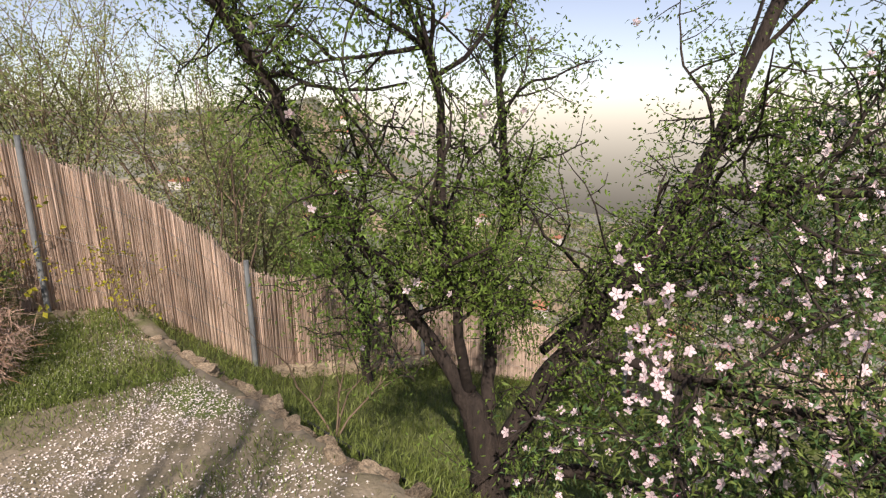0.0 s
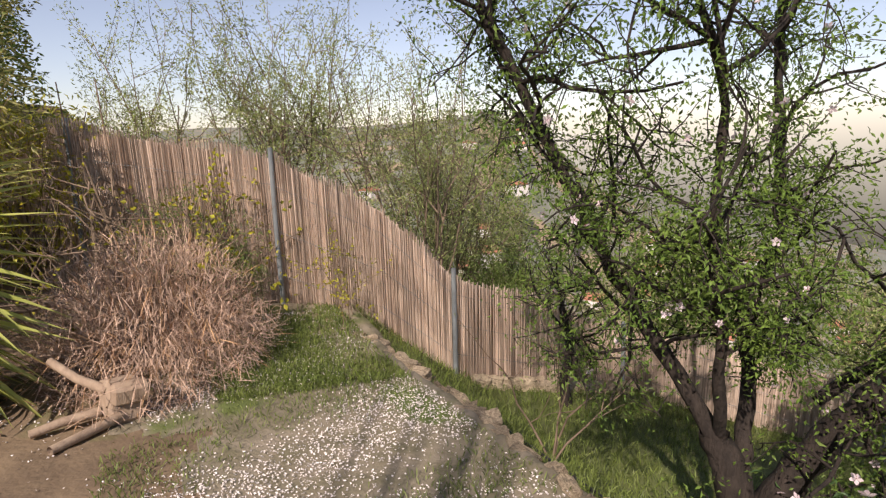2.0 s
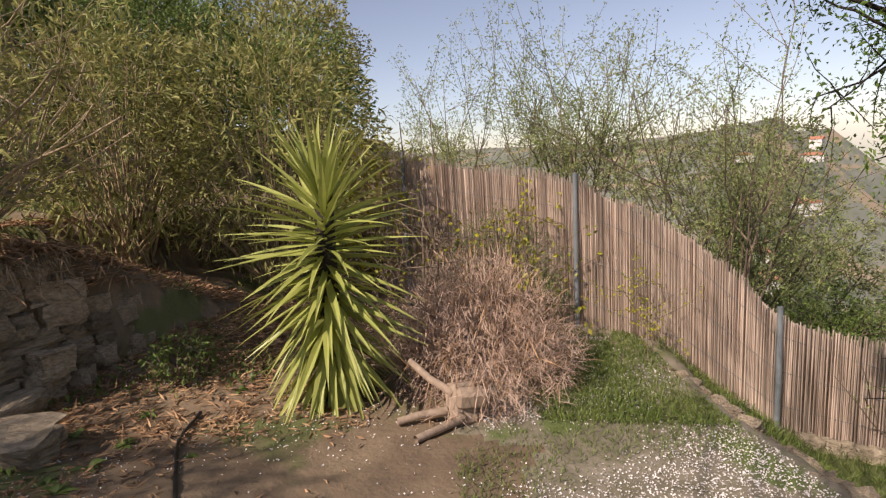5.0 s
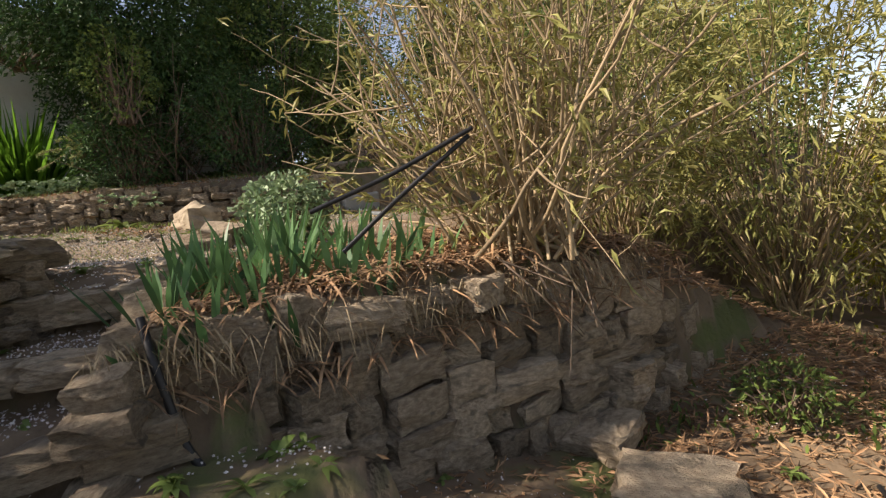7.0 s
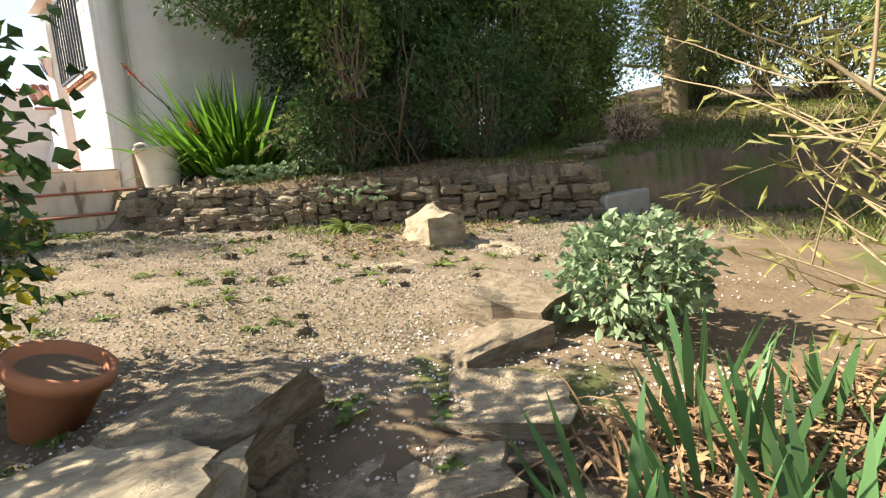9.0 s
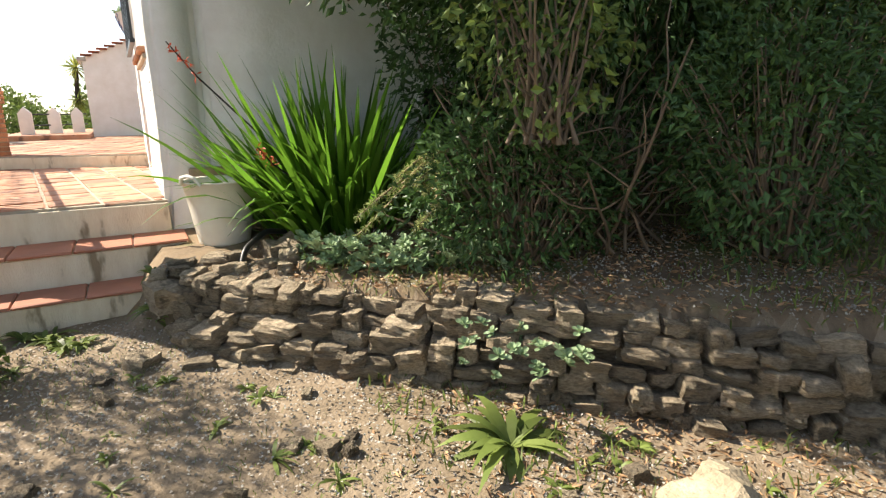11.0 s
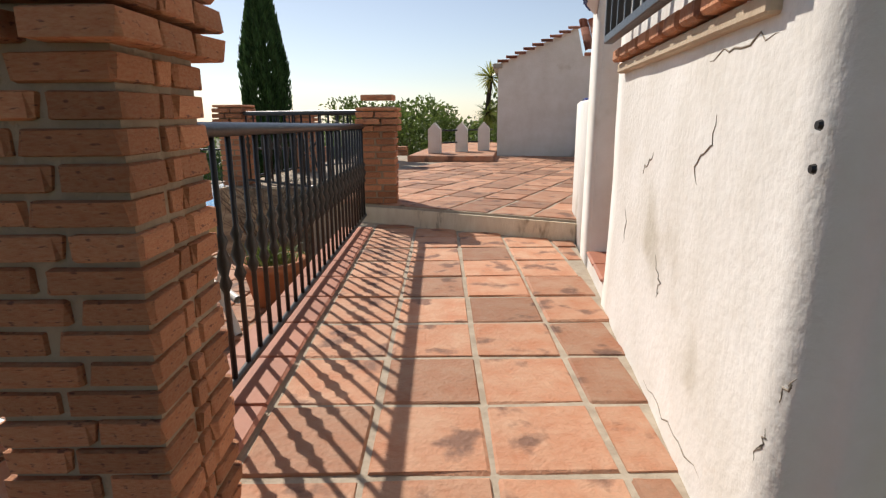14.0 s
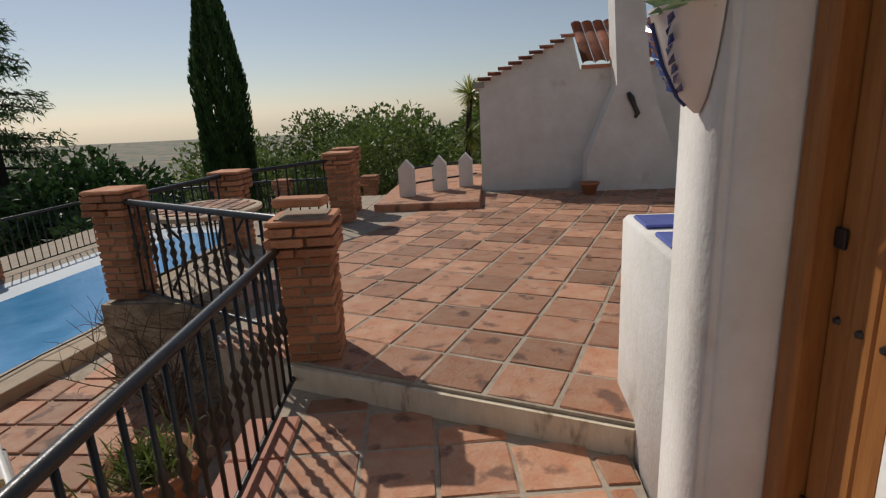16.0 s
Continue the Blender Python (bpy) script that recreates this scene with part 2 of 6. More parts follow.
class Tubes:
    """Many tapered stems in one mesh."""

    def __init__(self, sides=5):
        self.v, self.f, self.sides, self.n = [], [], sides, 0

    def add(self, pts, radii):
        pts = np.asarray(pts, float)
        s, k = self.sides, len(pts)
        d = np.gradient(pts, axis=0)
        d /= np.linalg.norm(d, axis=1, keepdims=True) + 1e-9
        ref = np.array([0.31, 0.17, 0.93]) if abs(d[0, 2]) < 0.8 else np.array([0.93, 0.17, 0.31])
        u = np.cross(d, ref)
        u /= np.linalg.norm(u, axis=1, keepdims=True) + 1e-9
        w = np.cross(d, u)
        a = np.linspace(0, 2 * np.pi, s, endpoint=False)
        r = np.asarray(radii, float)[:, None, None]
        ring = pts[:, None] + r * (np.cos(a)[None, :, None] * u[:, None] + np.sin(a)[None, :, None] * w[:, None])
        self.v.append(ring.reshape(-1, 3))
        i, j = np.meshgrid(np.arange(k - 1), np.arange(s), indexing="ij")
        b, jn = self.n, (j + 1) % s
        self.f.append(np.stack([b + i * s + j, b + i * s + jn, b + (i + 1) * s + jn, b + (i + 1) * s + j], -1).reshape(-1, 4))
        self.n += k * s

    def build(self, name, material, parent, label=""):
        ob = obj(name, np.concatenate(self.v), np.concatenate(self.f), material, parent, label, True)
        if name.endswith(("work", "growth")):
            ob["kind"] = "stuff"
        return ob


def unit(v):
    return v / (np.linalg.norm(v, axis=-1, keepdims=True) + 1e-9)


def leaf_cloud(name, at, way, length, width, material, parent, label="", droop=0.25):
    """One folded leaf of two quads at each place, growing along its way."""
    at, way = np.asarray(at, float), unit(np.asarray(way, float))
    n = len(at)
    side = unit(np.cross(way, RNG.normal(size=(n, 3))))
    up = np.cross(side, way)
    L, W = np.broadcast_to(length, n)[:, None], np.broadcast_to(width, n)[:, None]
    mid = at + way * L * 0.5 + up * L * 0.05
    tip = at + way * L - up * L * droop * 0.5 - np.array([0, 0, 1]) * L * droop * 0.5
    v = np.stack([at, mid - side * W * 0.5 + up * W * 0.15, tip, mid + side * W * 0.5 + up * W * 0.15, mid - up * W * 0.1], 1).reshape(-1, 3)
    b = np.arange(n)[:, None] * 5
    f = np.concatenate([b + [0, 4, 2, 1], b + [0, 3, 2, 4]])
    return obj(name, v, f, material, parent, label)


def blades(name, at, way, length, width, material, parent, label="", bend=0.35, seg=4):
    """Strap leaves that rise along their way and arch over."""
    at, way = np.asarray(at, float), unit(np.asarray(way, float))
    n = len(at)
    L, W = np.broadcast_to(length, n).astype(float), np.broadcast_to(width, n).astype(float)
    side = unit(np.cross(way, np.array([0, 0, 1.0]) + RNG.normal(size=(n, 3)) * 0.25))
    bend = np.broadcast_to(bend, n)
    rows = []
    for s in np.linspace(0, 1, seg + 1):
        c = at + way * (L * s)[:, None] - np.array([0, 0, 1]) * (L * bend * s ** 2.2)[:, None]
        w = W * (0.55 + 0.9 * s if s < 0.5 else 2 * (1 - s) + 0.02)
        rows += [c - side * w[:, None] * 0.5, c + side * w[:, None] * 0.5]
    v = np.stack(rows, 1).reshape(-1, 3)
    b = np.arange(n)[:, None] * (2 * seg + 2)
    f = np.concatenate([b + [2 * k, 2 * k + 1, 2 * k + 3, 2 * k + 2] for k in range(seg)])
    return obj(name, v, f, material, parent, label, True)


def rock_mesh(seed, flat=0.55, rough=0.42, sub=4, soft=0.42):
    """A broken, bedded stone about one metre across."""
    bm = bmesh.new()
    bmesh.ops.create_cube(bm, size=1)
    bmesh.ops.subdivide_edges(bm, edges=bm.edges[:], cuts=sub, use_grid_fill=True)
    r = np.random.default_rng(seed)
    o = Vector(r.uniform(-50, 50, 3))
    for v in bm.verts:
        p = v.co.copy()
        q = p.normalized() * 0.58
        p = p.lerp(q, soft)
        k = noise.noise(p * 2.1 + o) * rough + noise.noise(p * 5 + o) * rough * 0.5 + noise.noise(p * 11 + o) * rough * 0.18
        p *= 1 + k
        p.z += 0.09 * (round(noise.noise(p * 1.7 + o) * 4) / 4)
        p.x += 0.10 * (round(noise.noise(p * 1.2 - o) * 3) / 3) + r.uniform(-0.025, 0.025)
        p.y += r.uniform(-0.025, 0.025)
        v.co = Vector((p.x, p.y * r.uniform(0.98, 1.02), p.z * flat))
    me = bpy.data.meshes.new("stone")
    bm.to_mesh(me)
    bm.free()
    return me


ROCKS = []
for k in range(14):
    me = rock_mesh(k + 3, 0.6 if k % 3 else 0.8, 0.26, 3, 0.28)
    me.materials.append(M_ROCK)
    ROCKS.append(me)
PALE = []
for k in range(6):
    me = rock_mesh(k + 40, 0.7, 0.26, 5, 0.38)
    me.materials.append(M_PALEROCK)
    PALE.append(me)


def stone_at(p, size, turn=0.0, tip=0.0, pool=None):
    pool = pool or ROCKS
    me = pool[int(RNG.integers(len(pool)))]
    return me, Matrix.LocRotScale(Vector(p), Euler((radians(RNG.uniform(-8, 8) + tip), radians(RNG.uniform(-8, 8)), radians(turn + RNG.uniform(-14, 14)))), Vector(size))


# ---- ground: one sheet, terraced near the path, falling to the valley and up to the far ridge ----
def smooth(a, b, x):
    t = np.clip((x - a) / (b - a), 0, 1)
    return t * t * (3 - 2 * t)


def side_of(x, y, a, b):
    """Signed distance to the line a-b (positive on its left)."""
    d = np.array(b, float) - np.array(a, float)
    d /= np.hypot(*d)
    return d[0] * (y - a[1]) - d[1] * (x - a[0])


UPPER_A, UPPER_B = (-0.12, -1.10), (3.05, -3.98)      # dry-stone wall below the big shrub
LOWER_A, LOWER_B = (-1.42, -6.56), (0.75, -7.92)      # dry-stone wall below the iris bed
CHEEK_A, CHEEK_B = (-1.42, -6.60), (-0.30, -5.90)      # left edge of the iris bed
SIDE_A, SIDE_B = (-2.75, -6.42), (-1.10, -5.52)       # dry-stone wall beside the rough steps


def ground_z(x, y):
    x, y = np.asarray(x, float), np.asarray(y, float)
    zu = -0.62 + 0.076 * np.minimum(y + 0.8, 0)
    bed = -0.32 + 0.10 * np.clip(side_of(x, y, UPPER_A, UPPER_B), 0, 40)
    zu = zu + (bed - zu) * smooth(0.02, 0.12, side_of(x, y, UPPER_A, UPPER_B)) * smooth(-0.35, -0.1, x)
    zl = -1.88 + 0.09 * (y + 7.4) - 0.09 * np.clip(x + 2.5, 0, 3)
    d = np.maximum(-12.68 - y - 0.10 * np.maximum(x - 0.6, 0), 0)
    zl = zl - np.minimum(d * 3, 0.06) - 0.6 * np.minimum(d, 1) - 0.12 * np.maximum(d - 1, 0)
    irisbed = -1.16 + 0.10 * np.clip(side_of(x, y, LOWER_A, LOWER_B), 0, 1.6)
    # rough flight between the two lower walls
    s = (x + 2.15) * 0.6 + (y + 7.0) * 0.8
    flight = -1.86 + 0.2 * np.floor(np.clip(s, 0, 2.05) / 0.5 + 0.5)
    up_side = smooth(0.0, 0.08, side_of(x, y, SIDE_A, SIDE_B)) * (x < -1.0)
    up_bed = smooth(0.02, 0.10, side_of(x, y, LOWER_A, LOWER_B)) * smooth(0.0, 0.08, -side_of(x, y, CHEEK_A, CHEEK_B))
    up_far = smooth(-0.15, 0.15, s - 1.95)
    flank = smooth(0.6, 2.4, x)
    z = np.where(s > -0.3, np.maximum(zl, flight), zl)
    z = np.where((x > -1.0) & (side_of(x, y, LOWER_A, LOWER_B) < 0), zl, z)
    z = z + (irisbed - z) * up_bed * (1 - flank)
    slope = zl + (zu - zl) * smooth(-10.6, -5.4, y - 0.4 * (x - 2))
    z = z * (1 - flank) + slope * flank
    z = z + (zu - z) * np.maximum(up_far * (1 - 0.999 * up_bed * (y < -5.9)), up_side) * (1 - flank)
    z = np.where(s > 2.6, np.maximum(z, zu), z)
    # a gentle unevenness
    z = z + 0.02 * np.sin(3.1 * x + 1.3 * y) * np.sin(2.3 * y - 0.7 * x)
    # far country
    u = 0.6 * x - 0.8 * y
    v = 0.8 * x + 0.6 * y
    drop = np.clip(u - 13.5, 0, None)
    z = z - np.minimum(0.42 * drop, 48)
    ridge = 46 + 9 * np.sin(v * 0.006 + 1) + 5 * np.sin(v * 0.017) + 2 * np.sin(v * 0.05 + u * 0.03)
    z = z + ridge * smooth(120, 480, u)
    west = np.clip(-x - 7.5, 0, None) + np.clip(y - 13, 0, None)
    z = z - np.minimum(0.30 * west, 60)
    east = np.clip(x - 7, 0, None)
    z = z + np.minimum(0.16 * east, 14) * smooth(8, -4, u - 8)
    # kept under the paved levels and the house
    paved = ((x < -1.5) & (y > -0.9)) | (y > 0)
    return np.where(paved, np.minimum(z, -0.9), z)


def stretched(lo, hi, step, far):
    core = list(np.arange(lo, hi, step))
    d = step
    while core[-1] + d < far:
        d *= 1.16
        core.append(core[-1] + d)
    d = step
    while core[0] - d > -far:
        d *= 1.16
        core.insert(0, core[0] - d)
    return np.array(core)


gx, gy = stretched(-4.6, 4.6, 0.085, 1800), stretched(-16.5, 0.4, 0.085, 1800)
X, Y = np.meshgrid(gx, gy, indexing="ij")
Zg = ground_z(X, Y)
Zg = Zg + (RNG.random(Zg.shape) - 0.5) * 0.02 * (np.hypot(X, Y + 6) < 14)
nx, ny = X.shape
I, J = np.meshgrid(np.arange(nx - 1), np.arange(ny - 1), indexing="ij")
gf = np.stack([I * ny + J, (I + 1) * ny + J, (I + 1) * ny + J + 1, I * ny + J + 1], -1).reshape(-1, 4)
ground = obj("ground", np.stack([X, Y, Zg], -1).reshape(-1, 3), gf, M_SOIL, None, "", True)
tagged(ground, "uneven garden soil, turf and dry hillside beyond", "ground", kind="structure")
for m in (M_GRAVEL, M_PETALSOIL, M_TURF, M_HILL):
    ground.data.materials.append(m)
cx = (X[:-1, :-1] + X[1:, 1:]) / 2
cy = (Y[:-1, :-1] + Y[1:, 1:]) / 2
wob = 0.25 * np.sin(2.1 * cx + 0.6) * np.sin(1.7 * cy) + 0.12 * np.sin(6 * cx + 3 * cy)
slot = np.zeros(cx.shape, int)
slot[(cy > -5.4 + wob) & (cx < 3.2) & (side_of(cx, cy, UPPER_A, UPPER_B) < 0.1)] = 1
slot[(cy < -10.9 + wob - 0.25 * (cx < 0)) & (cx > -3.2 + wob) & (cx < 2.6)] = 2
slot[(cy < -12.72)] = 3
slot[(cy < -11.4 + wob) & (cy > -12.2) & (cx > 0.7 + wob) & (cx < 2.5)] = 3
slot[(0.6 * cx - 0.8 * cy > 16) | (np.hypot(cx, cy + 6) > 22)] = 4
ground.data.polygons.foreach_set("material_index", slot.reshape(-1).astype(np.int32))

# ---- stairs, walkway, terrace, patio ----
PATIO = -0.62


def tile_mesh(w, d, material, h=0.02, seed=0):
    bm = slab(-w / 2, w / 2, -d / 2, d / 2, -h, 0, 0.007)
    r = np.random.default_rng(seed)
    for v in bm.verts:
        v.co.x += r.uniform(-0.005, 0.005)
        v.co.y += r.uniform(-0.005, 0.005)
    me = bpy.data.meshes.new("tile")
    bm.to_mesh(me)
    bm.free()
    me.materials.append(material)
    return me


def sheet(corners, z0, z1):
    bm = bmesh.new()
    lo = [bm.verts.new((x, y, z0)) for x, y in corners]
    hi = [bm.verts.new((x, y, z1)) for x, y in corners]
    bm.faces.new(lo[::-1]), bm.faces.new(hi)
    for i in range(len(lo)):
        j = (i + 1) % len(lo)
        bm.faces.new((lo[i], lo[j], hi[j], hi[i]))
    bmesh.ops.recalc_face_normals(bm, faces=bm.faces[:])
    return bm


EDGE_R, EDGE_L = (0.02, 2.98), (-1.66, 3.58)          # front edge of the terrace
SKEW = 7.5                                            # the railing and the tile rows run askew to the house wall
ALONG = pose(0, 0, 0, 0, 0, SKEW)
TURN = math.degrees(math.atan2(EDGE_R[1] - EDGE_L[1], EDGE_R[0] - EDGE_L[0]))
walkway = part("walkway_floor", sheet([(-1.265, 0.01), (0.0, 0.01), (0.0, 2.96), (-1.66, 3.55)], -0.75, -0.003), M_GROUT)
tagged(walkway, "raised walkway of square terracotta tiles with sandy joints", "floor", kind="structure")
terrace = part("terrace_floor", sheet([EDGE_R, (5.2, 2.98), (5.2, 9.12), (-2.2, 9.12), (-2.2, 3.84), EDGE_L], -0.75, 0.143), M_GROUT)
tagged(terrace, "wide terrace of worn terracotta tiles", "floor", kind="structure")
patio = part("patio_floor", slab(-8.6, -1.30, -1.6, 11.5, -0.95, PATIO - 0.012, 0), M_GROUT)
tagged(patio, "poolside patio of pale terracotta tiles", "floor", kind="structure")

riser_1 = part("step_riser", slab(-1.265, 0.0, -0.02, 0.008, -0.24, -0.02, 0.004), M_STEP)
tagged(riser_1, "flaking stained cream plaster riser below the walkway", "riser", kind="structure")
riser_2 = part("step_riser", slab(-1.245, 0.07, -0.38, -0.022, -0.46, -0.242, 0.01), M_STEP)
tagged(riser_2, "stained cream plaster step", "step", kind="structure")
riser_3 = part("step_riser", slab(-1.245, -0.2, -0.68, -0.382, -0.85, -0.462, 0.01), M_STEP)
tagged(riser_3, "stained cream plaster bottom step", "step", kind="structure")
terr_riser = part("step_riser", sheet([(0.0, 2.962), (0.02, 2.976), (-1.66, 3.576), (-1.68, 3.552)], -0.2, 0.126), M_STEP)
tagged(terr_riser, "cracked cream plaster riser up to the terrace", "riser", kind="structure")
for owner, z, y0, y1, x0, x1, n in ((riser_2, -0.22, -0.405, -0.022, -1.262, 0.08, 4), (riser_3, -0.44, -0.705, -0.382, -1.262, -0.18, 3)):
    w = (x1 - x0) / n
    me = tile_mesh(w - 0.006, y1 - y0, M_STEPTILE, 0.022, 5)
    for k in range(n):
        piece("tile", me, owner, pose(x0 + w * (k + 0.5), (y0 + y1) / 2, z))

# house: thick walls, rough plaster with rounded corner
HZ0, HZ1 = -0.9, 2.25


def rough_wall(name, x0, x1, y0, y1, z0, z1, label, cuts=10, rnd=0.05):
    bm = slab(x0, x1, y0, y1, z0, z1, 0)
    bmesh.ops.bevel(bm, geom=[e for e in bm.edges if abs(e.verts[0].co.z - e.verts[1].co.z) > 0.5], offset=rnd, segments=3, affect="EDGES")
    long = [e for e in bm.edges if e.calc_length() > 0.6]
    bmesh.ops.subdivide_edges(bm, edges=long, cuts=cuts, use_grid_fill=True)
    for v in bm.verts:
        k = (noise.noise(v.co * 1.7) * 0.012 + noise.noise(v.co * 5) * 0.004) * (0.4 if name == "wall_jamb" else 1)
        if z0 + 0.01 < v.co.z < z1 - 0.01:
            v.co.x += k
            v.co.y += k * 0.7
            low = max(0, 0.55 - v.co.z) if v.co.z > -0.95 else 0
            if name == "wall_west" and v.co.x < 0.1 and y0 < 0.5:
                v.co.x -= 0.05 * low * low
    return tagged(part(name, bm, M_PLASTER, None, "", True), label, "wall", kind="structure")


rough_wall("wall_west", 0.0, 0.32, 0.0, 1.745, HZ0, HZ1, "rough white plaster house wall with flaking patches", 14)
rough_wall("wall_south", 0.322, 6.0, 0.0, 0.32, HZ0, HZ1, "shaded plaster gable wall behind the plants", 12)
rough_wall("wall_jamb", 0.0, 0.32, 2.30, 2.64, HZ0, HZ1, "white plaster pier beside the wooden door", 8, 0.02)
tagged(part("wall_back", slab(0.8, 1.0, 0.33, 2.49, HZ0, HZ1, 0), M_PLASTER), "plain inner wall", "wall", kind="structure")
tagged(part("wall_north", slab(0.322, 6.0, 2.50, 2.64, HZ0, HZ1, 0), M_PLASTER), "white plaster wall", "wall", kind="structure")
tagged(part("roof_slab", slab(-0.12, 6.1, -0.12, 2.70, HZ1 + 0.005, HZ1 + 0.15, 0.01), M_PLASTER), "plain plastered roof edge", "roof", kind="structure")
sill = part("door_sill", slab(0.0, 0.6, 1.75, 2.295, -0.5, 0.08, 0.004), M_PLASTER)
tagged(sill, "raised plaster door sill with clay tiles", "sill", kind="structure")
me = tile_mesh(0.3, 0.262, M_STEPTILE, 0.02, 3)
for k in range(2):
    for i in range(2):
        piece("tile", me, sill, pose(0.14 + 0.305 * i, 1.888 + 0.268 * k, 0.102))
door = thing("door_1", (0.16, 2.022, 0.105), "closed varnished wooden plank door with studs and black hinges", "door", kind="structure")
for x0, x1, y0, y1, z0, z1 in ((0.0, 0.12, -0.31, -0.22, 0, 2.3), (0.0, 0.12, 0.22, 0.315, 0, 2.3), (0.0, 0.12, -0.219, 0.219, 2.22, 2.3)):
    part("frame", slab(x0, x1, y0, y1, z0, z1, 0.01), M_WOOD, door)
for k in range(5):
    y = -0.218 + 0.087 * k
    part("plank", slab(0.055, 0.1, y + 0.002, y + 0.085, 0.005, 2.215, 0.006), M_WOOD, door)
for z in (0.35, 1.1, 1.85):
    part("hinge", slab(0.044, 0.054, 0.175, 0.215, z - 0.025, z + 0.025, 0.003), M_IRON, door, "black iron hinge")
    for k in range(5):
        part("stud", lathe([(0.012, 0), (0.008, 0.008)], 8), M_IRON, door).matrix_local = pose(0.054, -0.174 + 0.087 * k, z - 0.2, 0, -90, 0)
door.scale = (1, 0.87, 0.9)
def crack(points, owner, width=0.0028):
    tb = Tubes(4)
    pts = np.array([(0, y, z) for y, z in points])
    s_ = np.linspace(0, 1, 12)
    fine = np.stack([np.interp(s_, np.linspace(0, 1, len(pts)), pts[:, k]) for k in range(3)], 1)
    fine[:, 1:] += RNG.normal(size=(12, 2)) * 0.006
    for q in fine:
        q[0] = west_face.ray_cast(Vector((-0.5, q[1], q[2])), Vector((1, 0, 0)))[0].x
    tb.add(fine, width * np.sin(np.linspace(0.25, math.pi - 0.1, 12)))
    tb.build("crack", M_CRACK, owner, "dark crack in the plaster")


M_CRACK = mat("crack_shadow", (0.30, 0.26, 0.21), (0.22, 0.19, 0.15), 30, 0.95, 0)
west = bpy.data.objects["wall_west"]
west_face = BVHTree.FromPolygons([v.co for v in west.data.vertices], [tuple(p.vertices) for p in west.data.polygons])
for pts in ([(0.496, 0.834), (0.519, 0.766), (0.618, 0.721), (0.587, 0.674)], [(0.06, 0.456), (0.1, 0.395)], [(0.11, 0.333), (0.15, 0.261)], [(1.146, 0.661), (1.06, 0.70), (1.004, 0.726)],
            [(0.885, 0.03), (0.564, 0.05), (0.339, 0.07)], [(0.588, 0.961), (0.381, 0.965), (0.25, 0.962)], [(0.9, 0.42), (0.84, 0.36), (0.86, 0.30)], [(1.4, 0.5), (1.36, 0.42), (1.39, 0.35)]):
    crack(pts, west)
for y, z in ((0.08, 0.822), (0.08, 0.762)):
    part("screw_hole", lathe([(0.008, 0), (0.006, 0.006)], 8), M_IRON, west, "dark old screw hole").matrix_local = pose(-0.012, y, z, 0, -90, 0)
shutter = thing("window_2", (2.3, -0.03, 0.06), "dark unlit window in the shaded plaster wall", "window", kind="structure")
part("pane", slab(-0.2, 0.26, 0.012, 0.02, 0, 0.74, 0), M_IRON, shutter)
for x0, x1, z0, z1 in ((-0.25, -0.2, -0.05, 0.79), (0.26, 0.31, -0.05, 0.79), (-0.2, 0.26, -0.05, 0.0), (-0.2, 0.26, 0.74, 0.79)):
    part("frame", slab(x0, x1, -0.02, 0.03, z0, z1, 0.005), M_PLASTER, shutter)
# window grille high on the walkway wall
grille = thing("window_1", (0, 0.98, 1.08), "black iron window grille on a brick sill", "window", kind="structure")
part("sill", slab(-0.03, 0.02, -0.72, 0.6, -0.085, -0.05, 0.005), M_COPING, grille)
for k in range(9):
    part("brick", slab(-0.055, 0.02, -0.72 + 0.148 * k, -0.60 + 0.148 * k, -0.045, 0.0, 0.008), M_BRICK, grille)
for z in (0.02, 0.9):
    part("rail", slab(-0.095, -0.06, -0.72, 0.55, z, z + 0.03, 0.003), M_IRON, grille)
for k in range(11):
    y = -0.70 + 0.128 * k
    part("bar", slab(-0.088, -0.068, y, y + 0.02, 0.05, 0.9, 0.003), M_IRON, grille)
# low parapet with blue tiles beyond the pier
parapet = part("parapet_wall", slab(0.01, 0.5, 2.645, 3.32, -0.1, 0.93, 0.02), M_PLASTER, None, "", True)
tagged(parapet, "low white plaster parapet topped with blue tiles", "parapet", kind="structure")
me = tile_mesh(0.2, 0.2, M_BLUETILE, 0.015, 8)
for i in range(2):
    for k in range(2):
        piece("tile", me, parapet, pose(0.13 + 0.21 * i, 2.82 + 0.3 * k, 0.946))

# ---- far building on the terrace ----
far = thing("white_building", (-0.34, 9.13, 0), "white plastered outbuilding with clay roof tiles and barbecue chimney", "building")


def extrude_y(profile, y0, y1):
    bm = bmesh.new()
    a = [bm.verts.new((x, y0, z)) for x, z in profile]
    b = [bm.verts.new((x, y1, z)) for x, z in profile]
    bm.faces.new(a), bm.faces.new(b[::-1])
    for i in range(len(a)):
        j = (i + 1) % len(a)
        bm.faces.new((a[j], a[i], b[i], b[j]))
    bmesh.ops.recalc_face_normals(bm, faces=bm.faces[:])
    return bm


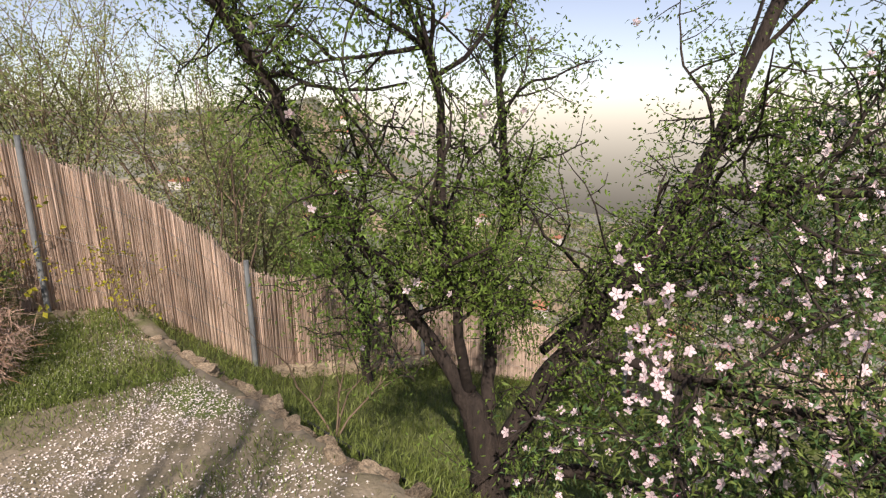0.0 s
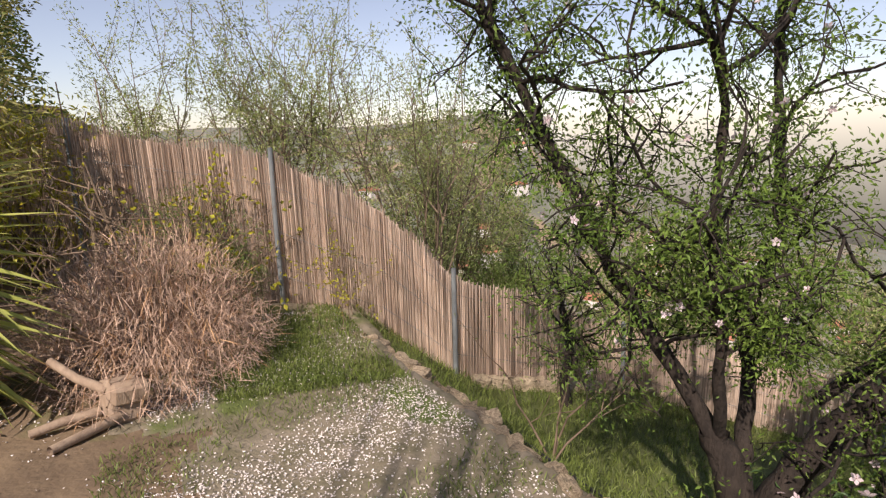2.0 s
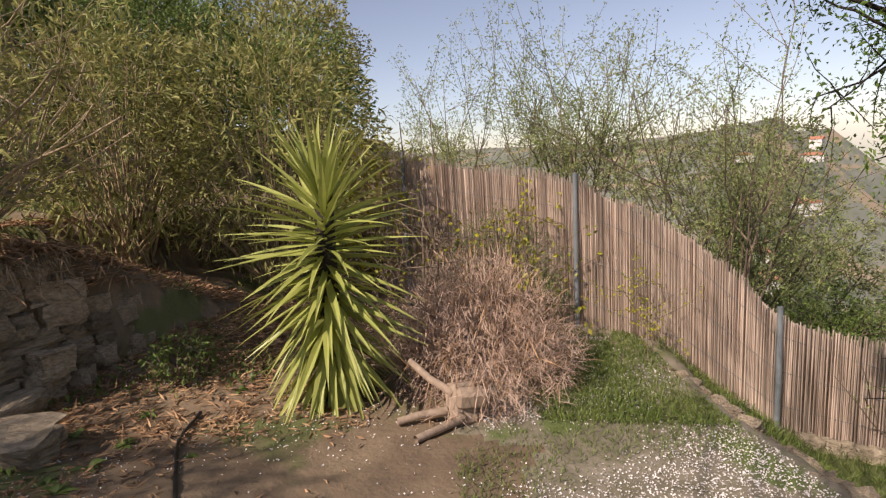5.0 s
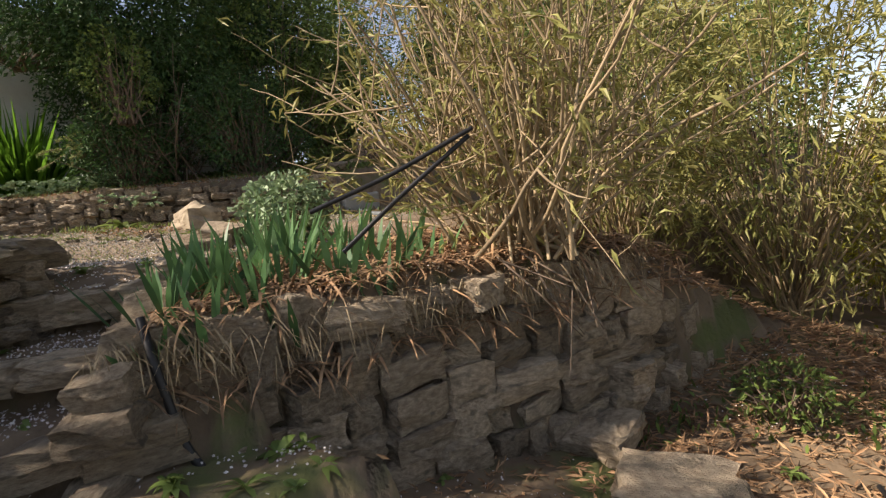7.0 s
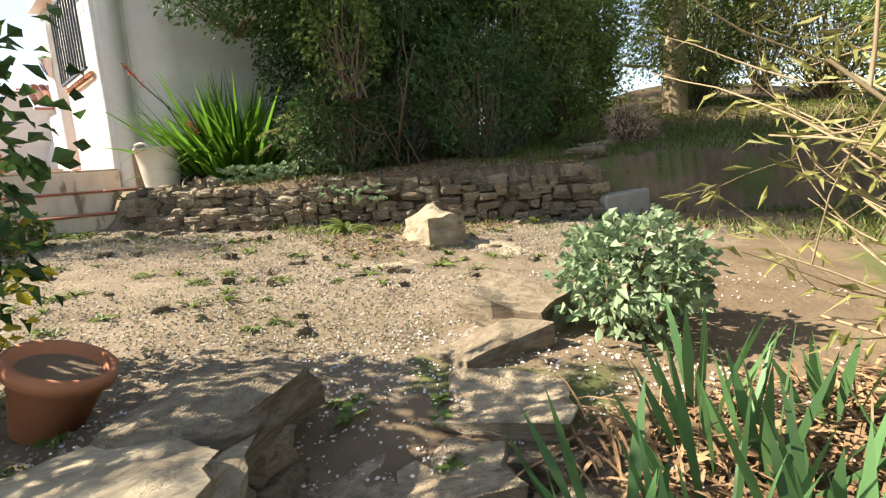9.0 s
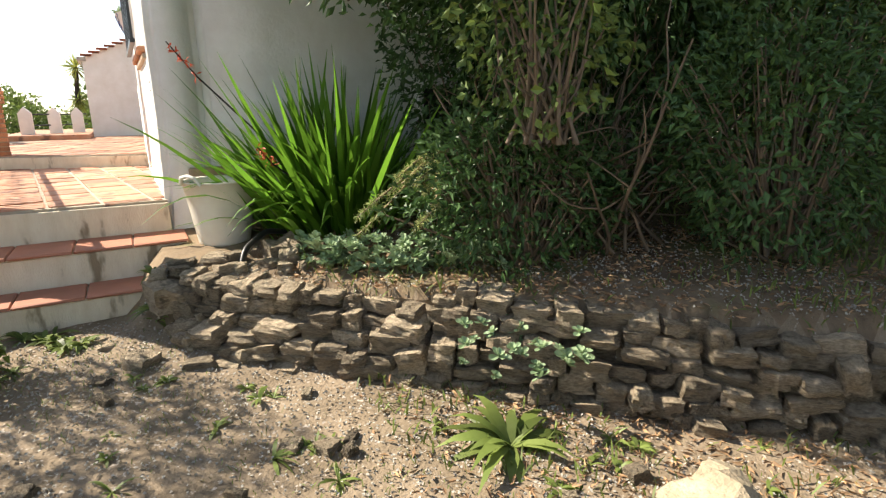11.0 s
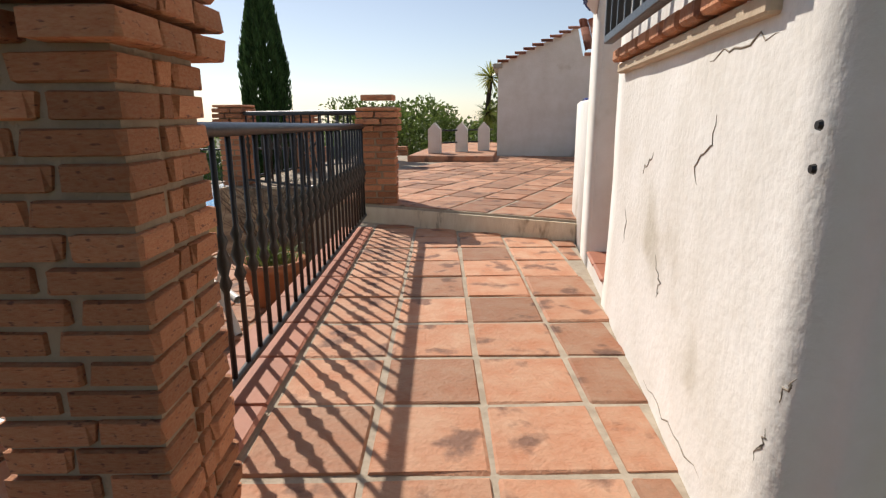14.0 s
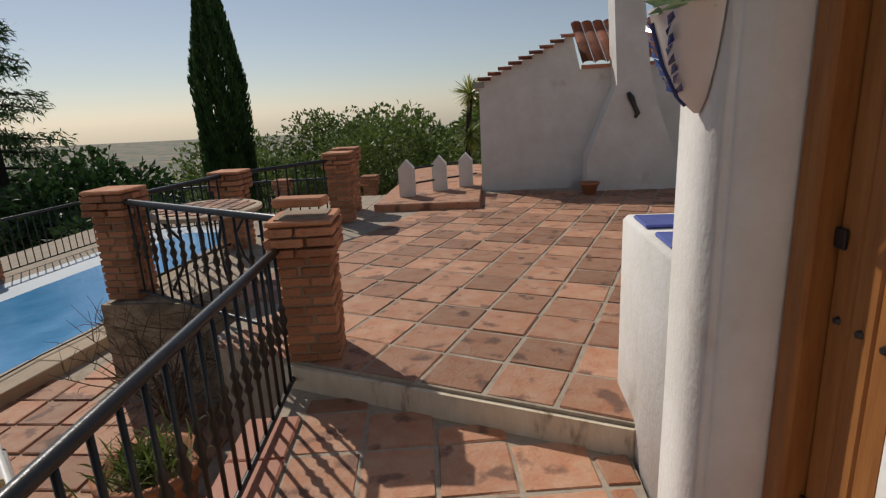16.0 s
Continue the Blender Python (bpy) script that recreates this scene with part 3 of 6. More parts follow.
part("wall", extrude_y([(-0.37, -0.5), (5.2, -0.5), (5.2, 1.78), (1.04, 1.80), (0.93, 2.26), (-0.37, 1.69)], 0, 4.2), M_PLASTER, far)
chim = part("chimney", extrude_y([(1.08, -0.4), (2.34, -0.4), (2.28, 0.52), (1.9, 1.56), (1.78, 2.6), (1.78, 4.2), (1.40, 4.2), (1.40, 2.6), (1.46, 1.56), (1.09, 0.6)], -0.42, -0.004), M_PLASTER, far, "tapering white plaster chimney breast")
orn = Tubes(7)
orn.add([(1.60, -0.45, 1.45), (1.64, -0.46, 1.38), (1.69, -0.45, 1.27), (1.73, -0.46, 1.18), (1.70, -0.45, 1.12)], [0.025, 0.045, 0.03, 0.035, 0.02])
ornament = thing("wall_ornament", (-0.34, 9.13, 0), "dark cast lizard ornament hung on the chimney", "ornament")
orn.build("body", M_IRON, ornament)
eave = part("roof_edge", slab(-0.46, -0.30, -0.05, 4.25, 1.62, 1.70, 0.01), M_CONC, far)
bm = bmesh.new()
for a in np.linspace(0, math.pi, 7):
    for y in (0, 0.42):
        bm.verts.new((0.09 * math.cos(a), y, 0.05 * math.sin(a)))
vs = list(bm.verts)
for i in range(6):
    bm.faces.new((vs[2 * i], vs[2 * i + 1], vs[2 * i + 3], vs[2 * i + 2]))
bmesh.ops.solidify(bm, geom=bm.faces[:], thickness=0.015)
rt = bpy.data.meshes.new("roof_tile")
bm.to_mesh(rt)
bm.free()
rt.materials.append(M_ROOF)
roof = part("roof", extrude_y([(1.06, 1.80), (5.2, 1.80), (5.2, 1.85), (1.06, 1.85)], -0.05, 0.02), M_ROOF, far)
for r in range(4):
    for k in range(24):
        piece("roof_tile", rt, far, pose(1.14 + 0.165 * k, -0.1 + 0.3 * r, 1.86 + 0.16 * r, 28, 0, 0) @ Matrix.Diagonal((0.88, 1, 0.8, 1)))
for k in range(9):
    t = (k + 0.5) / 9
    piece("roof_tile", rt, far, pose(-0.37 + 1.3 * t, -0.02, 1.70 + 0.57 * t, 0, -23, 90) @ Matrix.Translation((0, -0.1, 0)) @ Matrix.Diagonal((0.6, 0.45, 0.6, 1)))
# raised platform with white bollards
plat = part("platform_floor", slab(-2.05, -0.715, 7.7, 12.0, 0.13, 0.24, 0.01), M_TILE)
tagged(plat, "low tiled platform beside the outbuilding", "platform", kind="structure")
boll = thing("bollard", (-1.70, 8.3, 0.242), "white pointed plaster bollard with iron rails", "bollard", "bollards on the platform")
part("shaft", extrude_y([(-0.1, 0), (0.1, 0), (0.1, 0.38), (0, 0.49), (-0.1, 0.38)], -0.09, 0.09), M_PLASTER, boll)
copy_thing(boll, pose(-1.30, 8.75, 0.242))
copy_thing(boll, pose(-0.94, 9.05, 0.242))
brail = thing("bollard_rail", (0, 0, 0), "thin black iron rails between white bollards", "railing")
tb = Tubes(6)
for z in (0.40, 0.60):
    tb.add([(-1.70, 8.3, z), (-1.30, 8.75, z), (-0.94, 9.05, z), (-0.79, 9.2, z)], [0.014] * 4)
tb.build("rail", M_IRON, brail)

# ---- brick pillars ----
bricks = []
for k in range(5):
    bm = slab(-0.5, 0.5, -0.5, 0.5, -0.5, 0.5, 0.0)
    bmesh.ops.bevel(bm, geom=bm.edges[:], offset=0.06, segments=1, affect="EDGES")
    r = np.random.default_rng(k)
    for v in bm.verts:
        v.co += Vector(r.uniform(-0.03, 0.03, 3))
    me = bpy.data.meshes.new("brick")
    bm.to_mesh(me)
    bm.free()
    me.materials.append(M_BRICK)
    bricks.append(me)


def brick_pillar(at, height, label, width=0.27, base=0.0):
    p = thing("brick_pillar", at, label, "pillar", "brick pillars")
    part("mortar_core", slab(-width / 2 + 0.012, width / 2 - 0.012, -width / 2 + 0.012, width / 2 - 0.012, base, height - 0.01, 0), M_MORTAR, p)
    course, z, k = 0.052, 0.0, 0
    while z < height - 0.05:
        w = width + (0.07 if z > height - 0.20 else 0.0)
        h = w / 2
        a, b = 0.56 * w, 0.44 * w - 0.012
        if k % 2:
            a, b = b, a
        d = 0.11
        for x, y, sx, sy in ((-h + a / 2, -h + d / 2, a, d), (h - b / 2, -h + d / 2, b, d), (-h + b / 2, h - d / 2, b, d), (h - a / 2, h - d / 2, a, d),
                             (-h + d / 2, 0, d, w - 2 * d - 0.02), (h - d / 2, 0, d, w - 2 * d - 0.02)):
            m = Matrix.LocRotScale((x + RNG.uniform(-0.004, 0.004), y + RNG.uniform(-0.004, 0.004), z + course / 2 - 0.004), Euler((0, 0, RNG.uniform(-0.02, 0.02))), (sx, sy, course - 0.011))
            piece("brick", bricks[int(RNG.integers(5))], p, m)
        z += course
        k += 1
    part("cap_slab", slab(-width / 2 - 0.03, width / 2 + 0.03, -width / 2 - 0.03, width / 2 + 0.03, z, z + 0.025, 0.008), M_BRICK, p)
    return p


brick_pillar((-1.135, 0.105, 0.0), 1.09, "rustic brick pillar at the head of the steps", 0.28).rotation_euler = (0, 0, radians(SKEW))
brick_pillar((-1.50, 3.67, 0.15), 0.77, "rustic brick pillar where the two railings meet").rotation_euler = (0, 0, radians(SKEW))
loose = part("loose_brick", slab(-0.13, 0.13, -0.06, 0.06, 0, 0.045, 0.008), M_BRICK)
loose.location = (-1.50, 3.65, 0.957)
tagged(loose, "loose flat clay brick lying on the pillar", "brick")
pC = brick_pillar((-3.25, 4.68, 0.15), 0.80, "rustic brick pillar at the terrace corner", 0.25)
for at in ((-3.08, 6.1, 0.1), (-2.3, 7.2, 0.15), (-2.4, 7.9, 0.15)):
    copy_thing(pC, pose(*at))
for at in ((-7.75, 5.2, PATIO), (-7.5, 7.6, PATIO), (-7.3, 10.3, PATIO), (-4.6, 11.2, PATIO), (-7.9, 2.2, PATIO), (-2.9, 11.3, PATIO)):
    copy_thing(pC, pose(*at))


# ---- iron railings ----
def railing(a, b, h, label, spacing=0.115, low=0.06, plain=False, end=None):
    end = end or h
    a, b = Vector(a), Vector(b)
    r = thing("iron_railing", a, label, "railing")
    d = b - a
    L = d.length
    n = max(2, int(L / spacing))
    tb = Tubes(8)
    tb.add([(0, 0, h), tuple(d * 0.5 + Vector((0, 0, (h + end) / 2))), tuple(d + Vector((0, 0, end)))], [0.022] * 3)
    tb.build("top_rail", M_IRON, r)
    tb = Tubes(6)
    tb.add([(0, 0, low), tuple(d * 0.5 + Vector((0, 0, low))), tuple(d + Vector((0, 0, low)))], [0.013] * 3)
    tb.build("bottom_rail", M_IRON, r)
    prof = [(0.009, low), (0.009, 0.30 * h + 0.1), (0.02, 0.30 * h + 0.125), (0.011, 0.30 * h + 0.15), (0.024, 0.30 * h + 0.19), (0.011, 0.30 * h + 0.23), (0.02, 0.30 * h + 0.255), (0.009, 0.30 * h + 0.28), (0.009, h - 0.01)]
    if plain:
        prof = [(0.008, low), (0.008, h - 0.01)]
    bm = lathe(prof, 8)
    me = bpy.data.meshes.new("baluster")
    bm.to_mesh(me)
    bm.free()
    me.materials.append(M_IRON)
    me.polygons.foreach_set("use_smooth", [True] * len(me.polygons))
    for k in range(n):
        u = (k + 0.5) / n
        piece("baluster", me, r, Matrix.Translation(d * u) @ Matrix.Diagonal((1, 1, 1 + (end / h - 1) * u, 1)))
    return r


railing((-1.195, 0.27, 0.0), (-1.605, 3.53, 0.0), 0.81, "black iron railing with knotted balusters along the walkway", end=0.76)
railing((-1.66, 3.76, 0.15), (-3.12, 4.58, 0.15), 0.72, "black iron railing across the terrace end")
railing((-3.23, 4.85, 0.15), (-3.1, 5.95, 0.15), 0.72, "black iron railing along the terrace edge")
railing((-2.95, 6.25, 0.15), (-2.4, 7.08, 0.15), 0.72, "black iron railing by the platform")
for a, b in (((-7.9, 2.35), (-7.76, 5.05)), ((-7.74, 5.35), (-7.51, 7.45)), ((-7.49, 7.75), (-7.31, 10.15)), ((-7.15, 10.35), (-4.75, 11.18)), ((-4.45, 11.2), (-3.05, 11.3))):
    railing((*a, PATIO), (*b, PATIO), 0.78, "black iron poolside railing", 0.13, plain=True)

# coping under the railing, pool, plinth
cope = part("coping", slab(-1.29, -1.03, 0.40, 3.40, -0.02, -0.001, 0), M_GROUT)
cope.matrix_world = ALONG
tagged(cope, "row of terracotta coping tiles under the railing", "coping", kind="structure")
me = tile_mesh(0.25, 0.322, M_STEPTILE, 0.02, 11)
for k in range(9):
    piece("tile", me, cope, pose(-1.16, 0.60 + 0.33 * k, 0.02))
plinth = part("plinth_wall", extrude_y([(-3.4, PATIO - 0.05), (-2.2, PATIO - 0.05), (-2.2, 0.13), (-3.4, 0.13)], 4.5, 9.1), M_ROCK)
tagged(part("terrace_corner", slab(-3.24, -2.21, 4.54, 9.08, -0.55, 0.142, 0), M_GROUT), "terrace corner paving", "floor", kind="structure")
tagged(plinth, "stone plinth under the terrace edge", "plinth", kind="structure")
pool = thing("swimming_pool", (-5.62, 6.0, PATIO), "swimming pool under a wet blue cover", "pool")
part("pale_liner", slab(-1.6, 1.15, -4.6, 4.7, -0.02, 0.012, 0), M_POOLEDGE, pool)
bm = bmesh.new()
bmesh.ops.create_grid(bm, x_segments=30, y_segments=60, size=1)
for v in bm.verts:
    v.co = Vector((v.co.x * 1.0 + 0.1, v.co.y * 4.2, 0.02 + 0.006 * noise.noise(Vector((v.co.x * 3, v.co.y * 9, 0)))))
part("cover", bm, M_POOL, pool, "wet blue pool cover", True)
me = tile_mesh(0.34, 0.6, M_COPING, 0.12, 4)
for k in range(15):
    piece("coping_stone", me, pool, pose(1.33, -4.3 + 0.61 * k, 0.1))
pool.rotation_euler = (0, 0, radians(-5))
cable = thing("pool_cord", (-5.62, 6.0, 0), "black cord tied along the pool cover", "cord")
tb = Tubes(5)
tb.add([(1.28 - 0.03 * (k % 2), -4.4 + 0.5 * k, PATIO + 0.125) for k in range(17)], [0.008] * 17)
tb.build("cord", M_HOSE, cable)
cable.rotation_euler = (0, 0, radians(-5))


# ---- plants ----
def grow(tubes, start, way, length, radius, depth, tips, spread=0.6, lift=0.15, kids=3, seg=5, wobble=0.18):
    """A branch with its side branches; leaf places and ways are gathered in tips."""
    p, d, pts = np.array(start, float), unit(np.array(way, float)), []
    step = length / seg
    for k in range(seg + 1):
        pts.append(p.copy())
        d = unit(d + RNG.normal(size=3) * wobble + np.array([0, 0, lift * 0.3]))
        p = p + d * step
    tubes.add(pts, np.linspace(radius, radius * 0.45, seg + 1))
    pts = np.array(pts)
    if depth <= 1:
        for k in range(1, seg + 1):
            tips.append((pts[k], unit(pts[k] - pts[k - 1])))
    if depth > 0:
        for k in range(kids):
            t = RNG.uniform(0.3, 1.0)
            i = min(int(t * seg), seg - 1)
            q = pts[i] + (pts[i + 1] - pts[i]) * (t * seg - i)
            w = unit(pts[i + 1] - pts[i] + RNG.normal(size=3) * spread + np.array([0, 0, lift]))
            grow(tubes, q, w, length * RNG.uniform(0.45, 0.7), radius * 0.5, depth - 1, tips, spread, lift, kids, max(3, seg - 1), wobble)


def scatter(tips, n, spread=0.05, turn=0.8):
    a = np.array([t[0] for t in tips])
    w = np.array([t[1] for t in tips])
    i = RNG.integers(0, len(a), n)
    return a[i] + RNG.normal(size=(n, 3)) * spread, unit(w[i] + RNG.normal(size=(n, 3)) * turn)


def flowers(name, at, size, parent, label):
    """Five-petalled blossoms, each facing its own way."""
    n = len(at)
    axis = unit(RNG.normal(size=(n, 3)) + np.array([-0.2, 0.5, 0.3]))
    u = unit(np.cross(axis, RNG.normal(size=(n, 3))))
    w = np.cross(axis, u)
    vs, fs = [], []
    for k in range(5):
        a = 2 * math.pi * k / 5
        out = u * math.cos(a) + w * math.sin(a)
        side = -u * math.sin(a) + w * math.cos(a)
        s = size[:, None]
        vs.append(np.stack([at, at + out * s * 0.6 - side * s * 0.36 + axis * s * 0.16, at + out * s * 1.0 - side * s * 0.12 + axis * s * 0.25, at + out * s + side * s * 0.12 + axis * s * 0.25, at + out * s * 0.6 + side * s * 0.36 + axis * s * 0.16], 1))
    v = np.stack(vs, 1).reshape(-1, 3)
    f = (np.arange(5 * n)[:, None] * 5 + np.arange(5)).tolist()
    obj(name, v, f, M_PETAL, parent, label)
    c = at + axis * size[:, None] * 0.08
    leaf_cloud("flower_eye", c, axis, size * 0.45, size * 0.22, M_PINKEYE, parent, "dark pink flower centres", 0)


def sunk(x, y, dz=0.0):
    return float(ground_z(x, y)) + dz


# almond tree: low fork, two great limbs and thinner uprights
AT = np.array((-1.72, -13.45, sunk(-1.72, -13.45, -0.05)))
almond = thing("almond_tree", AT, "almond tree with dark forked trunk, spring leaves and pink blossom", "tree")
wood, tips, low_tips = Tubes(8), [], []
R_, F_ = np.array((-0.70, -0.71, 0)), np.array((0.71, -0.70, 0))   # across and away, seen from the path


def limb(points, r0, r1, kids=7, gather=None, length=0.8):
    pts = np.array([R_ * a + F_ * b + np.array((0, 0, c)) for a, b, c in points])
    t = np.linspace(0, 1, len(pts))
    s = np.linspace(0, 1, 4 * len(pts))
    fine = np.stack([np.interp(s, t, pts[:, i]) for i in range(3)], 1)
    for _ in range(2):
        fine[1:-1] = (fine[:-2] + 2 * fine[1:-1] + fine[2:]) / 4
    fine[1:-1] += RNG.normal(size=(len(fine) - 2, 3)) * 0.008
    wood.add(fine, r0 + (r1 - r0) * s + RNG.uniform(-0.004, 0.004, len(s)))
    for k in range(kids):
        i = int(RNG.uniform(0.25, 0.97) * (len(fine) - 1))
        w = unit(fine[min(i + 1, len(fine) - 1)] - fine[i - 1]) + RNG.normal(size=3) * 0.75 + np.array([0, 0, 0.15])
        grow(wood, fine[i], w, RNG.uniform(0.5, 1.0) * length, 0.012, 2, tips if gather is None else gather, 0.8, 0.05, 4, 5, 0.25)


limb([(0, 0, 0), (-0.02, 0, 0.25), (-0.06, 0, 0.52), (-0.16, 0.05, 0.75)], 0.115, 0.07, 0)
limb([(-0.10, 0, 0.55), (-0.22, 0.1, 0.85), (-0.62, 0.1, 1.42), (-0.86, 0.0, 1.95), (-1.2, -0.1, 2.6), (-1.42, -0.2, 3.1)], 0.048, 0.016, 20)
limb([(-0.04, 0.05, 0.55), (0.02, 0.25, 1.0), (-0.06, 0.3, 1.38), (0.10, 0.3, 1.58), (0.06, 0.4, 2.3), (0.0, 0.4, 3.0)], 0.044, 0.018, 18)
limb([(-0.14, 0.05, 0.75), (-0.2, -0.15, 1.2), (-0.3, -0.2, 1.75), (-0.26, -0.25, 2.3), (-0.5, -0.3, 2.9)], 0.032, 0.012, 15)
limb([(0.06, 0.0, 0.35), (0.22, 0.0, 0.7), (0.42, -0.05, 1.05), (0.66, -0.1, 1.42), (1.0, -0.1, 1.95), (1.15, -0.05, 2.4), (1.4, 0, 3.0)], 0.08, 0.028, 20)
limb([(0.95, -0.1, 1.85), (1.35, -0.15, 1.88), (1.9, -0.3, 1.86), (2.5, -0.4, 1.75)], 0.038, 0.015, 15, low_tips)
limb([(0.06, -0.05, 0.22), (0.42, -0.2, 0.42), (0.72, -0.3, 0.34), (1.0, -0.4, 0.2), (1.5, -0.5, 0.25)], 0.045, 0.016, 11, low_tips)
limb([(0.42, -0.1, 1.05), (0.9, -0.6, 1.1), (1.5, -0.8, 0.95), (2.1, -0.9, 0.8)], 0.03, 0.012, 17, low_tips)
limb([(0.3, 0.2, 0.9), (0.9, 0.5, 1.3), (1.6, 0.7, 1.3), (2.4, 0.8, 1.1)], 0.03, 0.012, 17, low_tips)
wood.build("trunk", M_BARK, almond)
a, w = scatter(tips, 46000, 0.045)
leaf_cloud("crown", a, w, RNG.uniform(0.018, 0.036, len(a)), RNG.uniform(0.008, 0.014, len(a)), M_LALM, almond)
# low leaves use darker leaf colours in place of shade under the limbs
for m in (M_LDARK, M_LMID):
    a, w = scatter(low_tips, 13000, 0.06)
    leaf_cloud("low_foliage", a, w, RNG.uniform(0.03, 0.06, len(a)), RNG.uniform(0.010, 0.016, len(a)), m, almond)
a, w = scatter(low_tips, 1700, 0.06)
a2, w2 = scatter(tips, 110, 0.05)
knots = np.array([R_ * p + F_ * q + np.array((0, 0, r)) for p, q, r in ((0.36, -1.0, 1.62), (0.42, -1.0, 1.45), (0.5, -0.9, 1.35), (0.62, -0.95, 0.42), (1.0, -0.8, 0.95))])
a3 = np.concatenate([k + RNG.normal(size=(16, 3)) * np.array((0.07, 0.07, 0.09)) for k in knots])
at3 = np.concatenate([a, a2, a3])
flowers("blossom", at3, RNG.uniform(0.017, 0.025, len(at3)), almond, "pale pink almond blossom")

# young tree by the fence and a bare sapling
sx, sy = 0.75, -14.45
young = thing("young_tree", (sx, sy, sunk(sx, sy, -0.03)), "small crooked fruit tree with bare twigs by the reed fence", "tree")
tb, tp = Tubes(6), []
tb.add([(0, 0, 0), (0.03, 0.02, 0.3), (-0.08, 0.05, 0.6), (-0.02, 0.0, 0.85)], [0.06, 0.05, 0.045, 0.03])
for k in range(6):
    grow(tb, (-0.04, 0.03, 0.6 + 0.04 * k), (RNG.normal() * 0.7, RNG.normal() * 0.7, 0.9), 0.8, 0.018, 2, tp, 0.6, 0.2)
tb.build("trunk", M_BARK, young)
a, w = scatter(tp, 500, 0.03)
leaf_cloud("foliage", a, w, 0.035, 0.012, M_LPALE, young)
sap = thing("sapling", (-0.75, -13.05, sunk(-0.75, -13.05, -0.02)), "thin bare sapling in the grass", "sapling")
tb, tp = Tubes(5), []
for k in range(4):
    grow(tb, (0, 0, 0), (RNG.normal() * 0.25, RNG.normal() * 0.25, 1), 0.8, 0.008, 1, tp, 0.4, 0.3)
tb.build("branchwork", M_TWIG, sap)
a, w = scatter(tp, 60, 0.02)
leaf_cloud("foliage", a, w, 0.04, 0.014, M_LPALE, sap)


def light_tree(name, at, height, spread, stems, leaves, material, label, bark=M_TWIG, size=0.05, group=""):
    z = sunk(at[0], at[1], -0.1)
    t = thing(name, (*at, z), label, "tree" if height > 2.2 else "shrub", group)
    tb, tp = Tubes(5), []
    for k in range(stems):
        w = np.array((RNG.normal() * spread, RNG.normal() * spread, 1.0))
        grow(tb, RNG.normal(size=3) * (0.08, 0.08, 0), w, height * RNG.uniform(0.7, 1), 0.008 + 0.004 * height, 2, tp, 0.45, 0.35, 4, 6, 0.12)
    tb.build("branchwork", bark, t)
    a, w = scatter(tp, leaves, 0.06)
    leaf_cloud("foliage", a, w, RNG.uniform(0.7, 1.3, leaves) * size, RNG.uniform(0.25, 0.4, leaves) * size, material, t)
    return t


light_tree("slender_tree", (6.0, -13.0), 2.9, 0.3, 12, 17000, M_LPALE, "airy willow-like tree in pale new leaf behind the fence", size=0.055)
light_tree("slender_tree", (4.75, -15.25), 2.7, 0.28, 12, 16000, M_LPALE, "airy tree with upright twigs behind the fence", size=0.055)
light_tree("slender_tree", (3.4, -14.25), 3.0, 0.3, 10, 12000, M_LPALE, "airy young tree leaning over the fence", size=0.05)
light_tree("slender_tree", (6.4, -11.0), 2.3, 0.3, 9, 9000, M_LPALE, "airy tree in pale leaf behind the fence", size=0.055)
light_tree("shrub", (3.3, -15.6), 1.3, 0.5, 10, 9000, M_LMID, "rounded green shrub behind the fence", size=0.06)
light_tree("scrub_tree", (3.0, -18.5), 2.4, 0.4, 10, 11000, M_LPALE, "grey-green scrub tree on the slope", size=0.07)
light_tree("scrub_tree", (0.5, -20.5), 2.6, 0.4, 10, 11000, M_LPALE, "grey-green scrub tree on the slope", size=0.07)
light_tree("scrub_tree", (-2.5, -20.0), 2.6, 0.4, 10, 11000, M_LMID, "leafy scrub tree below the fence", size=0.07)
light_tree("scrub_tree", (7.5, -17.5), 2.6, 0.35, 9, 9000, M_LPALE, "sparse scrub tree on the slope", size=0.07)


def bush(name, at, size, leaves, material, label, leaf_len=0.05, leaf_w=0.4, stem=M_TWIG, hollow=0.0, stems=40, base=None, droop=0.25):
    """A rounded, ragged bush: stems fan from the base to a lumpy shell of leaves."""
    z = sunk(at[0], at[1], -0.03) if base is None else base
    t = thing(name, (*at, z), label, "bush")
    d = unit(RNG.normal(size=(leaves, 3)) * np.array((1, 1, 0.9)) + np.array((0, 0, 0.15)))
    lump = np.array([noise.noise(Vector(q * 2.3) + Vector((at[0], at[1], 0))) for q in d])
    r = (0.45 + 0.55 * RNG.random(leaves) ** 0.5) * (1 + 0.45 * lump)
    p = d * r[:, None] * np.array(size) * 0.5 + np.array((0, 0, size[2] * 0.52 + hollow))
    keep = p[:, 2] > 0.02 + hollow * 0.7
    p, d = p[keep], d[keep]
    tb = Tubes(4)
    for k in RNG.integers(0, len(p), stems):
        e = p[k]
        m = e * 0.45 + RNG.normal(size=3) * 0.05
        tb.add([RNG.normal(size=3) * (0.07, 0.07, 0), m, e], [0.014, 0.009, 0.004])
    tb.build("branchwork", stem, t)
    leaf_cloud("foliage", p, d + RNG.normal(size=d.shape) * 0.7, leaf_len * RNG.uniform(0.6, 1.3, len(p)), leaf_len * leaf_w * RNG.uniform(0.7, 1.2, len(p)), material, t, "", droop)
    return t


